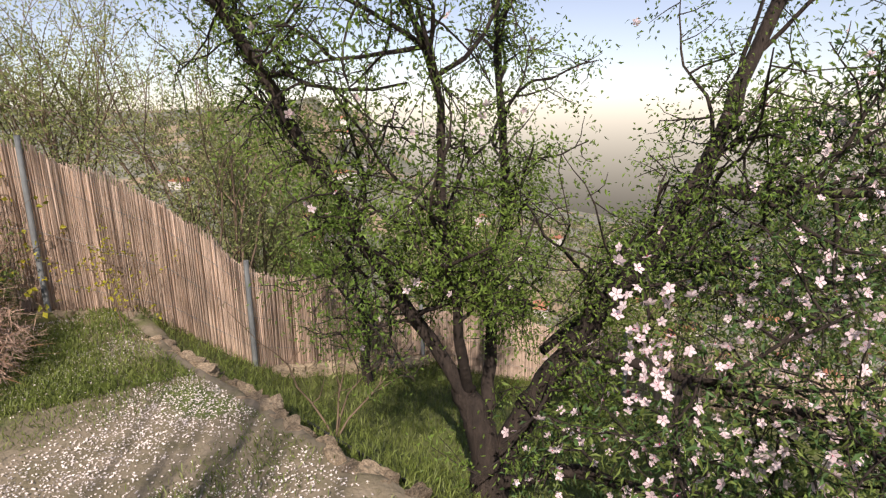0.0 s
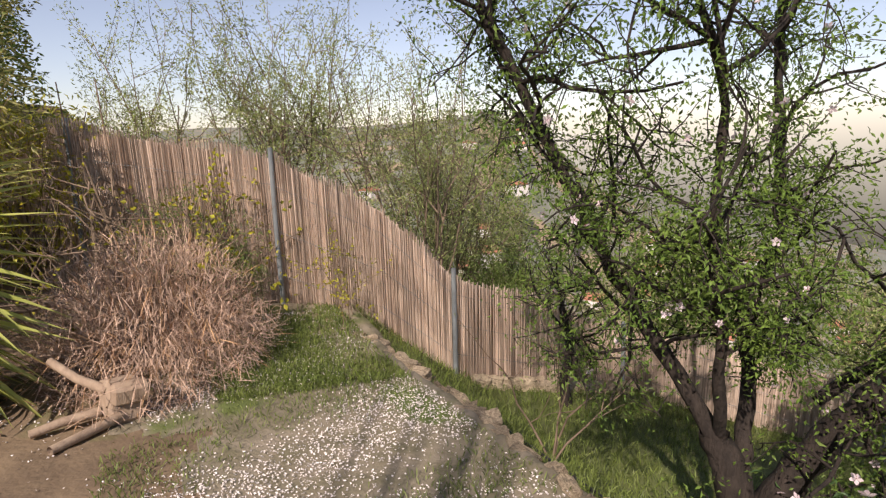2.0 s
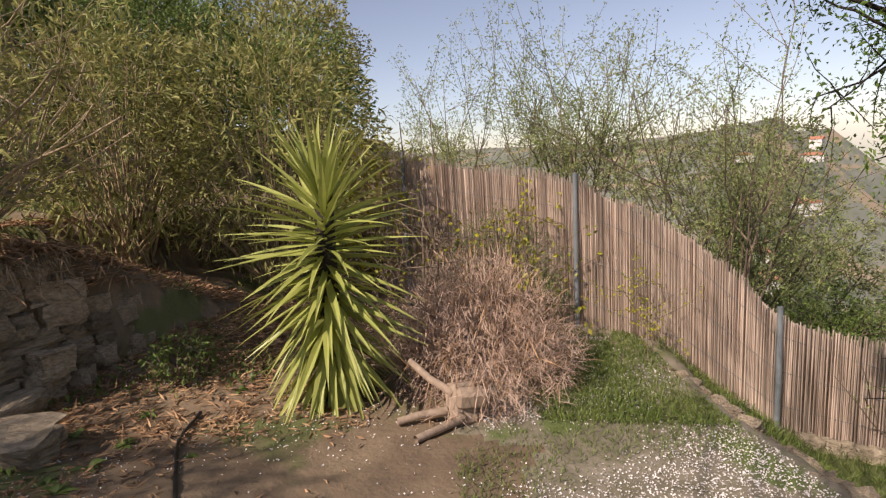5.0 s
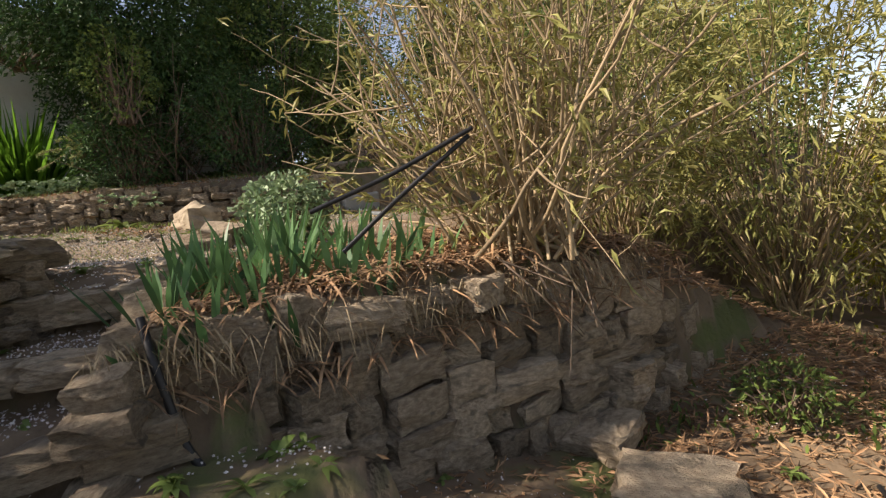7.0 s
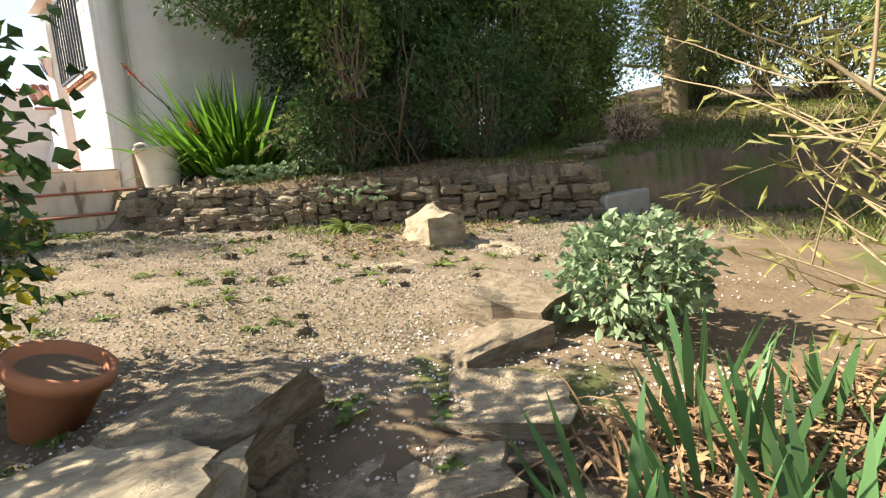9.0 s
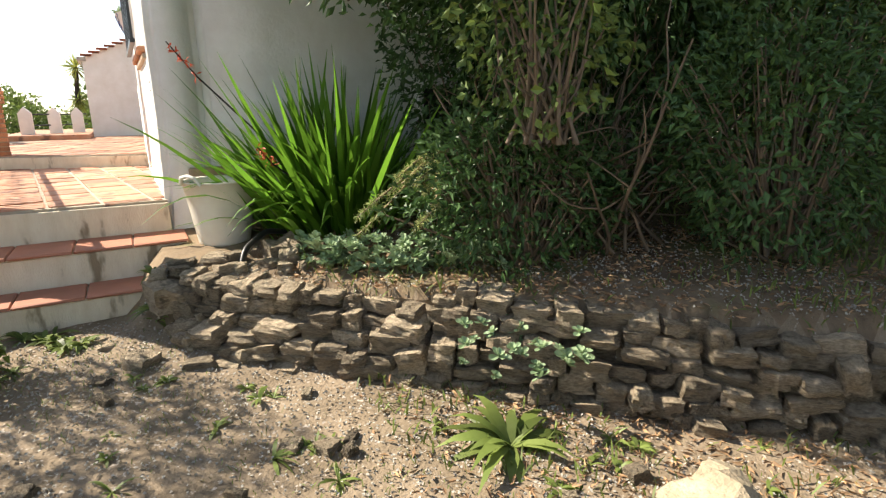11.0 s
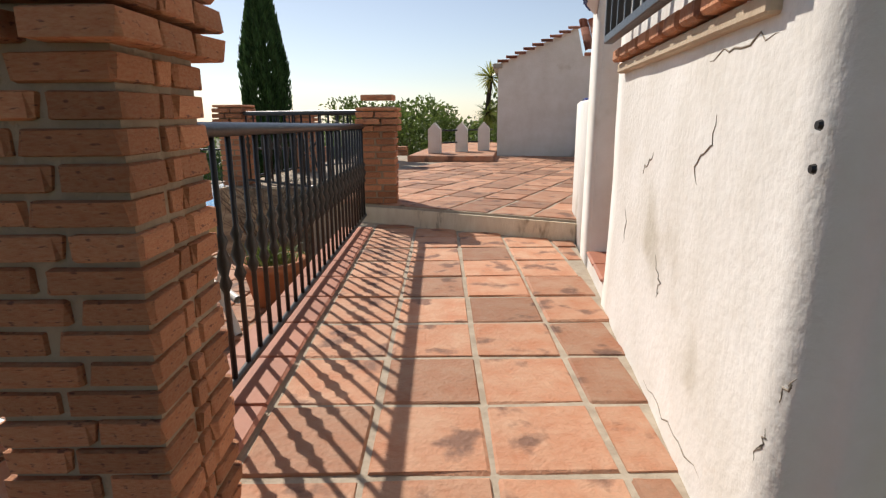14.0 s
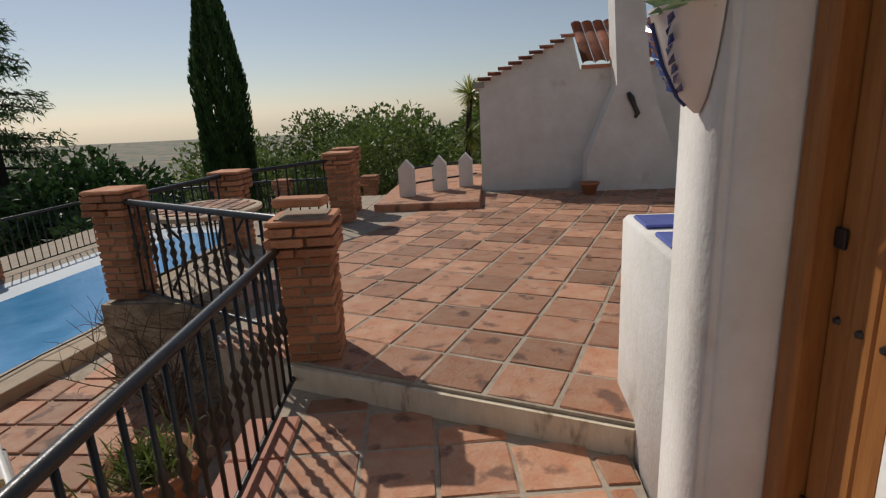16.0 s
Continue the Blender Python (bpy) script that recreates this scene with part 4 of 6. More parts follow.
# thicket against the fence: oleander hedge, thorny branches, creeper
bush("oleander_hedge", (3.2, -8.9), (2.2, 2.4, 3.0), 6500, M_LOLE, "olive-yellow oleander hedge with bare tan stems", 0.13, 0.2, M_TANSTEM, hollow=0.1, stems=90)
bush("oleander_hedge", (2.6, -7.6), (1.8, 1.8, 2.5), 5000, M_LOLE, "olive-yellow oleander hedge above the stone wall", 0.13, 0.2, M_TANSTEM, stems=90)
bush("oleander_hedge", (4.2, -9.9), (1.8, 1.4, 2.0), 4200, M_LYEL, "yellowing shrub beside the fence", 0.10, 0.22)
bush("creeper", (2.75, -11.35), (1.5, 1.2, 1.2), 3200, M_LMID, "tangled green creeper and twigs at the foot of the fence", 0.04, 0.3, stems=160)
thorn = thing("thorn_bush", (2.6, -10.6, sunk(2.6, -10.6)), "bare thorny branches tangled before the fence", "bush")
tb, tp = Tubes(5), []
for k in range(14):
    grow(tb, RNG.normal(size=3) * (0.3, 0.3, 0), (RNG.normal() * 0.5, RNG.normal() * 0.5, 0.9), RNG.uniform(0.9, 1.5), 0.018, 2, tp, 0.8, 0.1, 4, 6, 0.3)
for x, y in ((0.9, 0.2), (0.55, -0.15)):
    tb.add([(x, y, 0.6), (x + 0.03, y, 1.4), (x + 0.02, y + 0.02, 2.15)], [0.012, 0.01, 0.006])
tb.build("branchwork", M_TWIG, thorn)
a, w = scatter(tp, 260, 0.03)
leaf_cloud("yellow_foliage", a, w, 0.05, 0.03, M_LYEL, thorn, "yellow-green leaves")
dry = thing("dry_bush", (1.45, -11.0, sunk(1.45, -11.0, -0.03)), "heap of dry pinkish-brown twigs, dead bush", "bush")
n = 17000
d = unit(RNG.normal(size=(n, 3)) * np.array((1, 1, 0.8)) + np.array((0, 0, 0.25)))
r = RNG.random(n) ** 0.4 * (1 + 0.3 * np.array([noise.noise(Vector(q * 2.5)) for q in d]))
p = np.stack([d[:, 0] * r * 1.15 - d[:, 1] * r * 0.2, d[:, 1] * r * 0.8 + d[:, 0] * r * 0.1, np.abs(d[:, 2]) * r * 0.92], 1)
blades("twigwork", p, d + RNG.normal(size=d.shape) * 0.9, RNG.uniform(0.06, 0.2, n), 0.004, M_PINKDRY, dry, "", 0.05, 2)
blades("twigwork", p[:2200] * 0.97, d[:2200] + RNG.normal(size=(2200, 3)) * 0.5, RNG.uniform(0.1, 0.3, 2200), 0.007, M_STRAW, dry, "brown inner twigs", 0.1, 2)
tb = Tubes(4)
for k in range(60):
    e = p[k] * 0.95
    tb.add([(0, 0, 0), e * 0.5 + RNG.normal(size=3) * 0.04, e], [0.012, 0.008, 0.003])
tb.build("branchwork", M_TWIG, dry)
bush("rosemary", (2.1, -11.6), (0.8, 0.6, 0.7), 2600, M_LMID, "grey-green rosemary clump by the path", 0.04, 0.2)
bush("low_shrub", (0.95, -8.75), (0.5, 0.45, 0.34), 420, M_LMID, "small green weeds beside the yucca", 0.05, 0.4)

# yucca
yz = sunk(0.68, -9.9)
yucca = thing("yucca", (0.68, -9.9, yz), "yucca with yellow-green sword leaves down to the ground", "yucca")
tb = Tubes(9)
tb.add([(0, 0, -0.05), (0.04, -0.01, 0.5), (0.08, -0.02, 1.0), (0.14, -0.04, 1.5)], [0.10, 0.085, 0.075, 0.06])
tb.build("trunk", M_BARK, yucca)
ylm = []
for k in range(4):
    v, f, L = [], [], 0.62
    for i, s in enumerate(np.linspace(0, 1, 7)):
        wd = 0.024 * (0.7 + 1.1 * s if s < 0.35 else 1.6 * (1 - s) + 0.02)
        sag = -0.08 * (k + 0.5) * 0.5 * s ** 2
        v += [(L * s, -wd, sag + wd * 0.5), (L * s, 0, sag), (L * s, wd, sag + wd * 0.5)]
        if i:
            b = 3 * i
            f += [(b - 3, b - 2, b + 1, b), (b - 2, b - 1, b + 2, b + 1)]
    me = bpy.data.meshes.new("sword_leaf")
    me.from_pydata(v, [], f)
    me.materials.append(M_YUC)
    ylm.append(me)
M_YUC.node_tree.nodes["Principled BSDF"].inputs["Roughness"].default_value = 0.38
for k in range(280):
    t = k / 279
    h = 0.12 + 1.38 * t
    el = -62 + 62 * min(1, t * 1.5) + (max(0, t - 0.66) / 0.34) ** 1.2 * 78 + RNG.uniform(-9, 9)
    az = k * 137.5 + RNG.uniform(-10, 10)
    sc = (1.08 if t < 0.85 else 0.92) * RNG.uniform(0.85, 1.12)
    m = Matrix.Translation((0.09 * t + 0.04 * math.cos(radians(az)), -0.03 * t + 0.04 * math.sin(radians(az)), h)) @ pose(0, 0, 0, 0, 0, az) @ pose(0, 0, 0, RNG.uniform(-25, 25), -el, 0) @ Matrix.Scale(sc, 4)
    piece("sword_leaf", ylm[k % 4], yucca, m)

# weathered wooden crook on the ground
stick = thing("wooden_sculpture", (0.36, -10.78, sunk(0.36, -10.78)), "weathered split log with turned sticks lying on the soil", "wood")
part("block", slab(-0.07, 0.07, -0.09, 0.09, -0.02, 0.25, 0.02), M_OLDWOOD, stick).rotation_euler = (0.15, 0.3, 0.5)
part("block", slab(-0.05, 0.05, -0.14, 0.06, 0.12, 0.24, 0.02), M_OLDWOOD, stick).rotation_euler = (0.1, -0.2, 0.2)
for pts in ([(0.0, 0.05, 0.2), (0.1, 0.2, 0.27), (0.22, 0.33, 0.36)], [(-0.05, 0.0, 0.05), (-0.2, 0.16, 0.06), (-0.32, 0.3, 0.07)], [(0.0, 0.1, 0.08), (-0.05, 0.28, 0.09), (-0.1, 0.42, 0.08)]):
    tb = Tubes(8)
    tb.add(pts, [0.03, 0.026, 0.024])
    tb.build("stick", M_OLDWOOD, stick)

# tall oleander over the lower wall: bare tan stems, sparse leaves
ole = thing("oleander", (0.45, -7.5, sunk(0.45, -7.5, -0.02)), "tall oleander with many bare tan stems and sparse leaves", "oleander")
tb, tp = Tubes(5), []
for k in range(95):
    az, tilt = RNG.uniform(0, 2 * math.pi), RNG.uniform(0.05, 1.25)
    w = np.array((math.cos(az) * math.sin(tilt), math.sin(az) * math.sin(tilt), math.cos(tilt) + 0.1))
    grow(tb, RNG.normal(size=3) * (0.16, 0.16, 0), w, RNG.uniform(1.0, 1.8), RNG.uniform(0.008, 0.015), 2, tp, 0.45, 0.2, 2, 7, 0.12)
tb.build("branchwork", M_TANSTEM, ole)
a, w = scatter(tp, 4200, 0.02, 0.5)
leaf_cloud("foliage", a, w, RNG.uniform(0.07, 0.14, len(a)), RNG.uniform(0.014, 0.024, len(a)), M_LOLE, ole, "", 0.3)
tb = Tubes(5)
for k in range(7):
    s = RNG.normal(size=3) * (0.3, 0.15, 0)
    tb.add([s + (0, -0.1, 0.05), s + (-0.25 + RNG.normal() * 0.2, -0.4, -0.1), s + (-0.3 + RNG.normal() * 0.15, -0.5, -0.35)], [0.006, 0.004, 0.002])
tb.build("trailing_growth", M_TWIG, ole)

# iris bed, each clump a plant of its own
def iris(x, y, n, h):
    t = thing("iris_clump", (x, y, sunk(x, y)), "clump of upright blue-green iris leaves", "iris", "irises in the bed")
    a = RNG.normal(size=(n, 3)) * (0.05, 0.05, 0)
    w = np.stack([a[:, 0] * 5 + RNG.normal(size=n) * 0.14, a[:, 1] * 5 + RNG.normal(size=n) * 0.14, np.ones(n)], 1)
    blades("foliage", a, w, RNG.uniform(0.6, 1.1, n) * h, RNG.uniform(0.022, 0.036, n), M_IRIS, t, "", 0.12)
    return t


for x, y, n, h in ((-1.12, -6.56, 12, 0.30), (-0.95, -6.45, 14, 0.34), (-0.82, -6.5, 14, 0.36), (-0.85, -6.78, 12, 0.3), (-0.62, -6.7, 14, 0.36), (-0.45, -6.6, 12, 0.38), (-0.5, -6.95, 10, 0.3),
                   (-0.3, -6.85, 10, 0.3), (-0.25, -6.45, 12, 0.36), (-0.1, -6.2, 10, 0.34), (-0.05, -6.75, 10, 0.3), (0.1, -6.5, 10, 0.32), (-1.22, -6.62, 9, 0.22), (-0.7, -6.3, 12, 0.36), (0.05, -7.1, 8, 0.25), (-1.05, -6.72, 12, 0.34), (-0.78, -6.9, 12, 0.36), (-0.6, -6.45, 14, 0.4), (-0.35, -6.35, 12, 0.38), (-0.2, -7.05, 10, 0.32), (-0.95, -6.2, 12, 0.36), (0.2, -6.9, 9, 0.3), (-0.4, -7.12, 10, 0.3)):
    iris(x, y, n, h * 1.12)
bush("helichrysum", (0.42, -5.75), (0.62, 0.6, 0.5), 1500, M_SUCC, "rounded grey-green felted shrub", 0.05, 0.8, stems=20)

# great dark shrub over the upper wall
shrub = bush("dark_shrub", (2.6, -1.6), (4.5, 2.2, 4.8), 66000, M_LDARK, "great dark evergreen shrub with bare brown stems below", 0.085, 0.42, hollow=0.35, stems=10)
tb, tp = Tubes(5), []
for k in range(44):
    az = RNG.uniform(0, 2 * math.pi)
    grow(tb, np.array((-0.35, -0.3, 0.0)) + RNG.normal(size=3) * (0.18, 0.18, 0), (math.cos(az) * 0.7, math.sin(az) * 0.7, 0.8), RNG.uniform(0.5, 1.4), 0.012, 1, tp, 0.4, 0.3, 3, 5, 0.15)
tb.build("bare_branchwork", M_TWIG, shrub)
bush("tree_mallow", (1.55, -2.3), (0.9, 0.7, 1.1), 1200, M_LMID, "light green leafy shoots against the dark shrub", 0.055, 0.7, base=0.45)
bush("dark_shrub", (2.35, -0.95), (1.9, 1.1, 2.6), 9000, M_LDARK, "dense dark foliage against the shaded wall", 0.07, 0.45, base=-0.1, stems=60)
bush("dark_shrub", (1.75, -1.95), (1.5, 0.8, 1.0), 4200, M_LDARK, "low dark foliage over the raised bed", 0.06, 0.45, base=-0.35, stems=90)
bush("dark_shrub", (3.0, -2.7), (1.9, 1.1, 1.5), 6000, M_LDARK, "dark foliage hanging towards the wall end", 0.06, 0.45, base=-0.3, stems=90)
bush("overhanging_branches", (1.25, -0.8), (2.1, 1.0, 0.8), 900, M_LMID, "thin overhanging branches with small leaves", 0.035, 0.4, base=1.35)
ros = thing("rosemary_branch", (1.45, -1.45, -0.2), "arching rosemary branches with needle leaves", "rosemary")
tb, tp = Tubes(5), []
for k in range(9):
    e = np.array((-0.35 + RNG.normal() * 0.14, -0.35 + RNG.normal() * 0.1, 0.5 + RNG.normal() * 0.1))
    pts = [np.array((0.25, 0.2, 0.1)), e * 0.5 + (0.05, 0.1, 0.28), e, e + (-0.15, -0.1, -0.06)]
    tb.add(pts, [0.01, 0.007, 0.005, 0.003])
    for i in range(3):
        for s in np.linspace(0, 1, 10):
            tp.append((pts[i] + (pts[i + 1] - pts[i]) * s, unit(pts[i + 1] - pts[i])))
tb.build("branchwork", M_TANSTEM, ros)
a, w = scatter(tp, 2600, 0.004, 0.9)
leaf_cloud("needles", a, w, 0.035, 0.006, M_LPALE, ros)

# strap-leaved plant with orange spikes beside the tub
strap = thing("strap_leaf_plant", (1.10, -0.60, -0.32), "large clump of bright green strap leaves with orange flower spikes", "plant")
n = 480
a = RNG.normal(size=(n, 3)) * (0.17, 0.13, 0)
w = np.stack([a[:, 0] * 1.6 - 0.12 + RNG.normal(size=n) * 0.24, a[:, 1] * 1.6 - 0.08 + RNG.normal(size=n) * 0.2, np.ones(n)], 1)
blades("foliage", a, w, RNG.uniform(0.8, 1.6, n), RNG.uniform(0.03, 0.055, n), M_STRAP, strap, "", 0.06 + RNG.random(n) ** 1.5 * 0.6, 7)
blades("dead_foliage", RNG.normal(size=(150, 3)) * (0.2, 0.16, 0.02), RNG.normal(size=(150, 3)) + (0, 0, -0.25), RNG.uniform(0.15, 0.4, 150), 0.02, M_STRAW, strap, "brown dead leaves at the base", 0.5)
for tip in ((-1.02, 0.15, 1.36), (-0.62, -0.3, 0.72)):
    tip = np.array(tip)
    tb = Tubes(5)
    tb.add([(-0.05, -0.05, 0.2), tip * 0.55 + (0, 0, 0.08), tip * 0.85, tip], [0.008, 0.007, 0.006, 0.004])
    tb.build("flower_stalk", M_BARK, strap)
    s = RNG.random(34)[:, None]
    leaf_cloud("flower_spike", tip * (0.84 + 0.16 * s) + RNG.normal(size=(34, 3)) * 0.008, RNG.normal(size=(34, 3)), 0.045, 0.012, M_ORANGE, strap, "orange-red tubular flowers")


def rosette_mesh(seed):
    """Round fleshy leaves in a spiral, about a decimetre across."""
    r = np.random.default_rng(seed)
    v, f = [(0, 0, 0)], []                              # the leaves share one crown point
    for k in range(10):
        az, el = 2.4 * k + r.uniform(-0.2, 0.2), 0.1 + 0.11 * k
        out = np.array((math.cos(az) * math.cos(el), math.sin(az) * math.cos(el), math.sin(el)))
        side = np.array((-math.sin(az), math.cos(az), 0))
        up = np.cross(out, side)
        L = 0.055 * r.uniform(0.8, 1.15) * (1 - 0.04 * k)
        b = len(v)
        v += [tuple(out * L * a + side * L * w + up * L * h) for a, w, h in ((0.45, -0.27, 0.06), (0.8, -0.3, 0.04), (1.0, 0, -0.05), (0.8, 0.3, 0.04), (0.45, 0.27, 0.06), (0.6, 0, -0.1))]
        f += [(0, b + 5, b), (b, b + 5, b + 1), (b + 1, b + 5, b + 2), (b + 2, b + 5, b + 3), (b + 3, b + 5, b + 4), (b + 4, b + 5, 0)]
    me = bpy.data.meshes.new("rosette")
    me.from_pydata(v, [], f)
    me.materials.append(M_SUCC)
    return me


ROSETTES = [rosette_mesh(k) for k in range(4)]


def rosettes(name, spots, label, size=1.0):
    t = thing(name, (0, 0, 0), label, "succulent")
    for x, y, z in spots:
        piece("rosette", ROSETTES[int(RNG.integers(4))], t, pose(x, y, z + 0.03, RNG.uniform(-35, 35), RNG.uniform(-35, 35), RNG.uniform(0, 360)) @ Matrix.Scale(size * RNG.uniform(0.8, 1.3), 4))
    return t


spots = [(0.62 + 0.85 * RNG.random(), 0, 0) for _ in range(150)]
spots = [(x, -1.02 - 0.86 * (x - 0.35) + RNG.uniform(-0.16, 0.22), -0.30 + RNG.uniform(0, 0.16)) for x, _, _ in spots]
rosettes("stonecrop", spots, "mat of grey-green stonecrop rosettes on the wall")
rosettes("stonecrop", [(1.0 + 0.5 * RNG.random(), -2.28 - 0.5 * RNG.random(), -0.5 + RNG.uniform(-0.08, 0.1)) for _ in range(30)], "pale stonecrop hanging from the stones", 0.8)


def weed(name, x, y, n, length, width, label, material=M_GRASS, bend=0.5, category="weed"):
    t = thing(name, (x, y, sunk(x, y)), label, category)
    az = RNG.uniform(0, 2 * math.pi, n)
    el = RNG.uniform(0.2, 0.9, n)
    w = np.stack([np.cos(az) * np.cos(el), np.sin(az) * np.cos(el), np.sin(el)], 1)
    blades("foliage", np.zeros((n, 3)), w, RNG.uniform(0.6, 1.1, n) * length, RNG.uniform(0.7, 1.2, n) * width, material, t, "", bend)
    return t


weed("sow_thistle", 1.02, -2.80, 34, 0.40, 0.055, "broad-leaved green thistle at the foot of the wall")
weed("sow_thistle", 2.35, -3.85, 10, 0.25, 0.05, "flat green weed by the wall")
for k in range(150):
    x, y = RNG.uniform(-1.6, 2.9), RNG.uniform(-4.6, -1.0)
    if side_of(x, y, UPPER_A, UPPER_B) < -0.12:
        weed("weed", x, y, int(RNG.integers(8, 18)), RNG.uniform(0.06, 0.15), RNG.uniform(0.01, 0.022), "small green weeds in the gravel")
for k in range(16):
    weed("weed", RNG.uniform(-1.4, -0.1), RNG.uniform(-1.0, -0.75), 14, 0.17, 0.03, "green weeds along the bottom step")
for k in range(60):
    x, y = RNG.uniform(-2.2, 1.2), RNG.uniform(-9.3, -7.0)
    if side_of(x, y, LOWER_A, LOWER_B) < -0.05:
        weed("weed", x, y, 10, RNG.uniform(0.07, 0.16), RNG.uniform(0.02, 0.04), "small leafy weeds below the stone wall", M_LMID)
for x, y in ((-1.55, -0.95), (-1.75, -1.25), (-1.35, -1.5), (-1.1, -1.2), (-1.6, -1.7)):
    bush("pelargonium", (x, y), (0.4, 0.4, 0.36), 260, M_LPALE if x < -1.5 else M_GRASS, "low pelargonium with yellow-green rounded leaves", 0.055, 0.9, stems=12)
bush("lentisk_bush", (-2.0, -0.25), (1.1, 0.9, 1.6), 2300, M_LDARK, "overhanging shrub with small dark glossy leaves", 0.06, 0.5, base=0.35, stems=26)
bush("germander", (-2.0, -1.05), (0.5, 0.5, 0.9), 1400, M_SUCC, "small grey-green shrub by the steps", 0.03, 0.5)
bush("garden_bush", (-1.85, -4.45), (1.1, 1.0, 1.9), 1700, M_LDARK, "loose shrub with rounded dark leaves above the wall", 0.075, 0.75, stems=40)
bush("garden_bush", (-1.9, -4.7), (0.9, 0.7, 0.8), 900, M_LYEL, "yellowing foliage under the shrub", 0.05, 0.6)

# grass and fallen leaves, far too many to count
def stuff(name, label, n, region, length, width, material, flat=False):
    x, y = region(n)
    p = np.stack([x, y, ground_z(x, y) + 0.004], 1)
    t = thing(name, (0, 0, 0), label, "ground cover", kind="stuff")
    w = RNG.normal(size=(len(x), 3)) * ((1, 1, 0.15) if flat else (0.45, 0.45, 0)) + ((0, 0, 0.08) if flat else (0, 0, 1))
    if flat:
        ob = leaf_cloud("litter", p + (0, 0, 0.004), w, length * RNG.uniform(0.6, 1.3, len(x)), width, material, t, "", 0.0)
    else:
        ob = blades("blades", p, w, length * RNG.uniform(0.5, 1.3, len(x)), width, material, t, "", 0.3, 2)
    ob["kind"] = "stuff"
    return t


def patchy(x0, x1, y0, y1, f=1.4, cut=0.0, seed=0.0):
    def go(n):
        x, y = RNG.uniform(x0, x1, n), RNG.uniform(y0, y1, n)
        k = np.sin(f * x * 1.9 + seed) * np.sin(f * y * 1.6 + 1 + seed) + 0.6 * np.sin(f * 3.7 * x + 2 * y + seed) + RNG.normal(size=n) * 0.4
        return x[k > cut], y[k > cut]
    return go


stuff("grass", "lush green grass below the almond tree", 42000, patchy(-4.5, 2.2, -16.2, -12.75, 1, -1.2), 0.10, 0.006, M_GRASS)
stuff("grass", "patches of green grass on the path", 26000, patchy(-2.6, 2.3, -12.6, -10.7, 1.3, 0.15), 0.05, 0.005, M_GRASS)
stuff("fallen_petals", "white almond petals strewn over the path", 34000, patchy(-3.4, 2.2, -12.6, -10.9, 1.3, -0.2, 2.0), 0.013, 0.010, M_FALLEN, True)
stuff("fallen_petals", "white petals scattered on the soil", 9000, patchy(-2.6, 1.8, -11.2, -5.4, 1.2, 0.1, 1.0), 0.013, 0.010, M_FALLEN, True)
stuff("grass", "thin grass on the gravel", 14000, patchy(-2.2, 3.0, -5.2, -1.0, 1.2, 0.35), 0.04, 0.004, M_GRASS)
stuff("gravel", "pale gravel and small stones", 30000, patchy(-2.0, 3.0, -5.2, -0.8, 1.2, -0.6, 3.0), 0.016, 0.013, M_CONC, True)
stuff("dead_leaves", "brown dead leaves on the soil", 9000, patchy(-2.2, 2.6, -10.2, -7.2, 1.1, 0.0), 0.07, 0.014, M_STRAW, True)
stuff("dead_leaves", "brown dead leaves covering the bank beside the wall", 12000, patchy(0.1, 2.6, -9.4, -6.6, 1.1, -0.9, 1.0), 0.10, 0.014, M_STRAW, True)
stuff("undergrowth", "thin weeds on the bank", 2600, patchy(0.3, 2.4, -9.4, -7.2, 1.6, 0.5, 1.0), 0.08, 0.02, M_LMID)
stuff("grass", "lush grass patch at the foot of the fence", 16000, patchy(0.3, 2.5, -12.6, -11.3, 1.0, -0.3, 0.5), 0.07, 0.006, M_GRASS)
t = thing("leaf_litter", (0, 0, 0), "matted dead iris leaves hanging over the wall", "litter", kind="stuff")
n = 5200
x = RNG.uniform(-1.5, 1.3, n)
y = -6.52 - 0.633 * (x + 1.46) + 0.06 + RNG.random(n) ** 1.3 * 1.3 - 0.12
ok = side_of(x, y, CHEEK_A, CHEEK_B) < 0.02
x, y = x[ok], y[ok]
n = len(x)
p = np.stack([x, y, ground_z(x, y + 0.05) + 0.012 + RNG.random(n) * 0.05], 1)
blades("litter", p, RNG.normal(size=(n, 3)) * (1, 1, 0.2) + (0, -0.2, 0.1), RNG.uniform(0.08, 0.26, n), RNG.uniform(0.008, 0.018, n), M_STRAW, t, "", 0.35, 3)["kind"] = "stuff"
n = 900
x = RNG.uniform(-1.45, 0.9, n)
p = np.stack([x, -6.52 - 0.633 * (x + 1.46) - 0.02 - RNG.random(n) * 0.06, np.full(n, -1.18) - RNG.random(n) * 0.12], 1)
blades("hanging_roots", p, RNG.normal(size=(n, 3)) * 0.5 + (0, -0.2, -0.6), RNG.uniform(0.06, 0.2, n), 0.006, M_TANSTEM, t, "tan dried roots", 0.4, 3)["kind"] = "stuff"

# distant trees beyond the pool and around the garden
bush("carob_tree", (-13.5, 17.0), (7.0, 6.0, 5.2), 9000, M_LDARK, "broad dark tree beyond the pool", 0.35, 0.5, base=-5.2)
bush("carob_tree", (-9.5, 14.5), (5.0, 4.5, 4.2), 7000, M_LDARK, "rounded dark tree beyond the railing", 0.3, 0.5, base=-5.0)
bush("fig_tree", (-3.0, 13.6), (3.8, 3.0, 2.6), 9000, M_LMID, "leafy green tree beyond the terrace", 0.13, 0.6, base=-1.6)
bush("fig_tree", (-5.4, 18.5), (3.6, 3.0, 4.0), 8000, M_LMID, "tall green tree beyond the pool", 0.16, 0.5, base=-2.6)
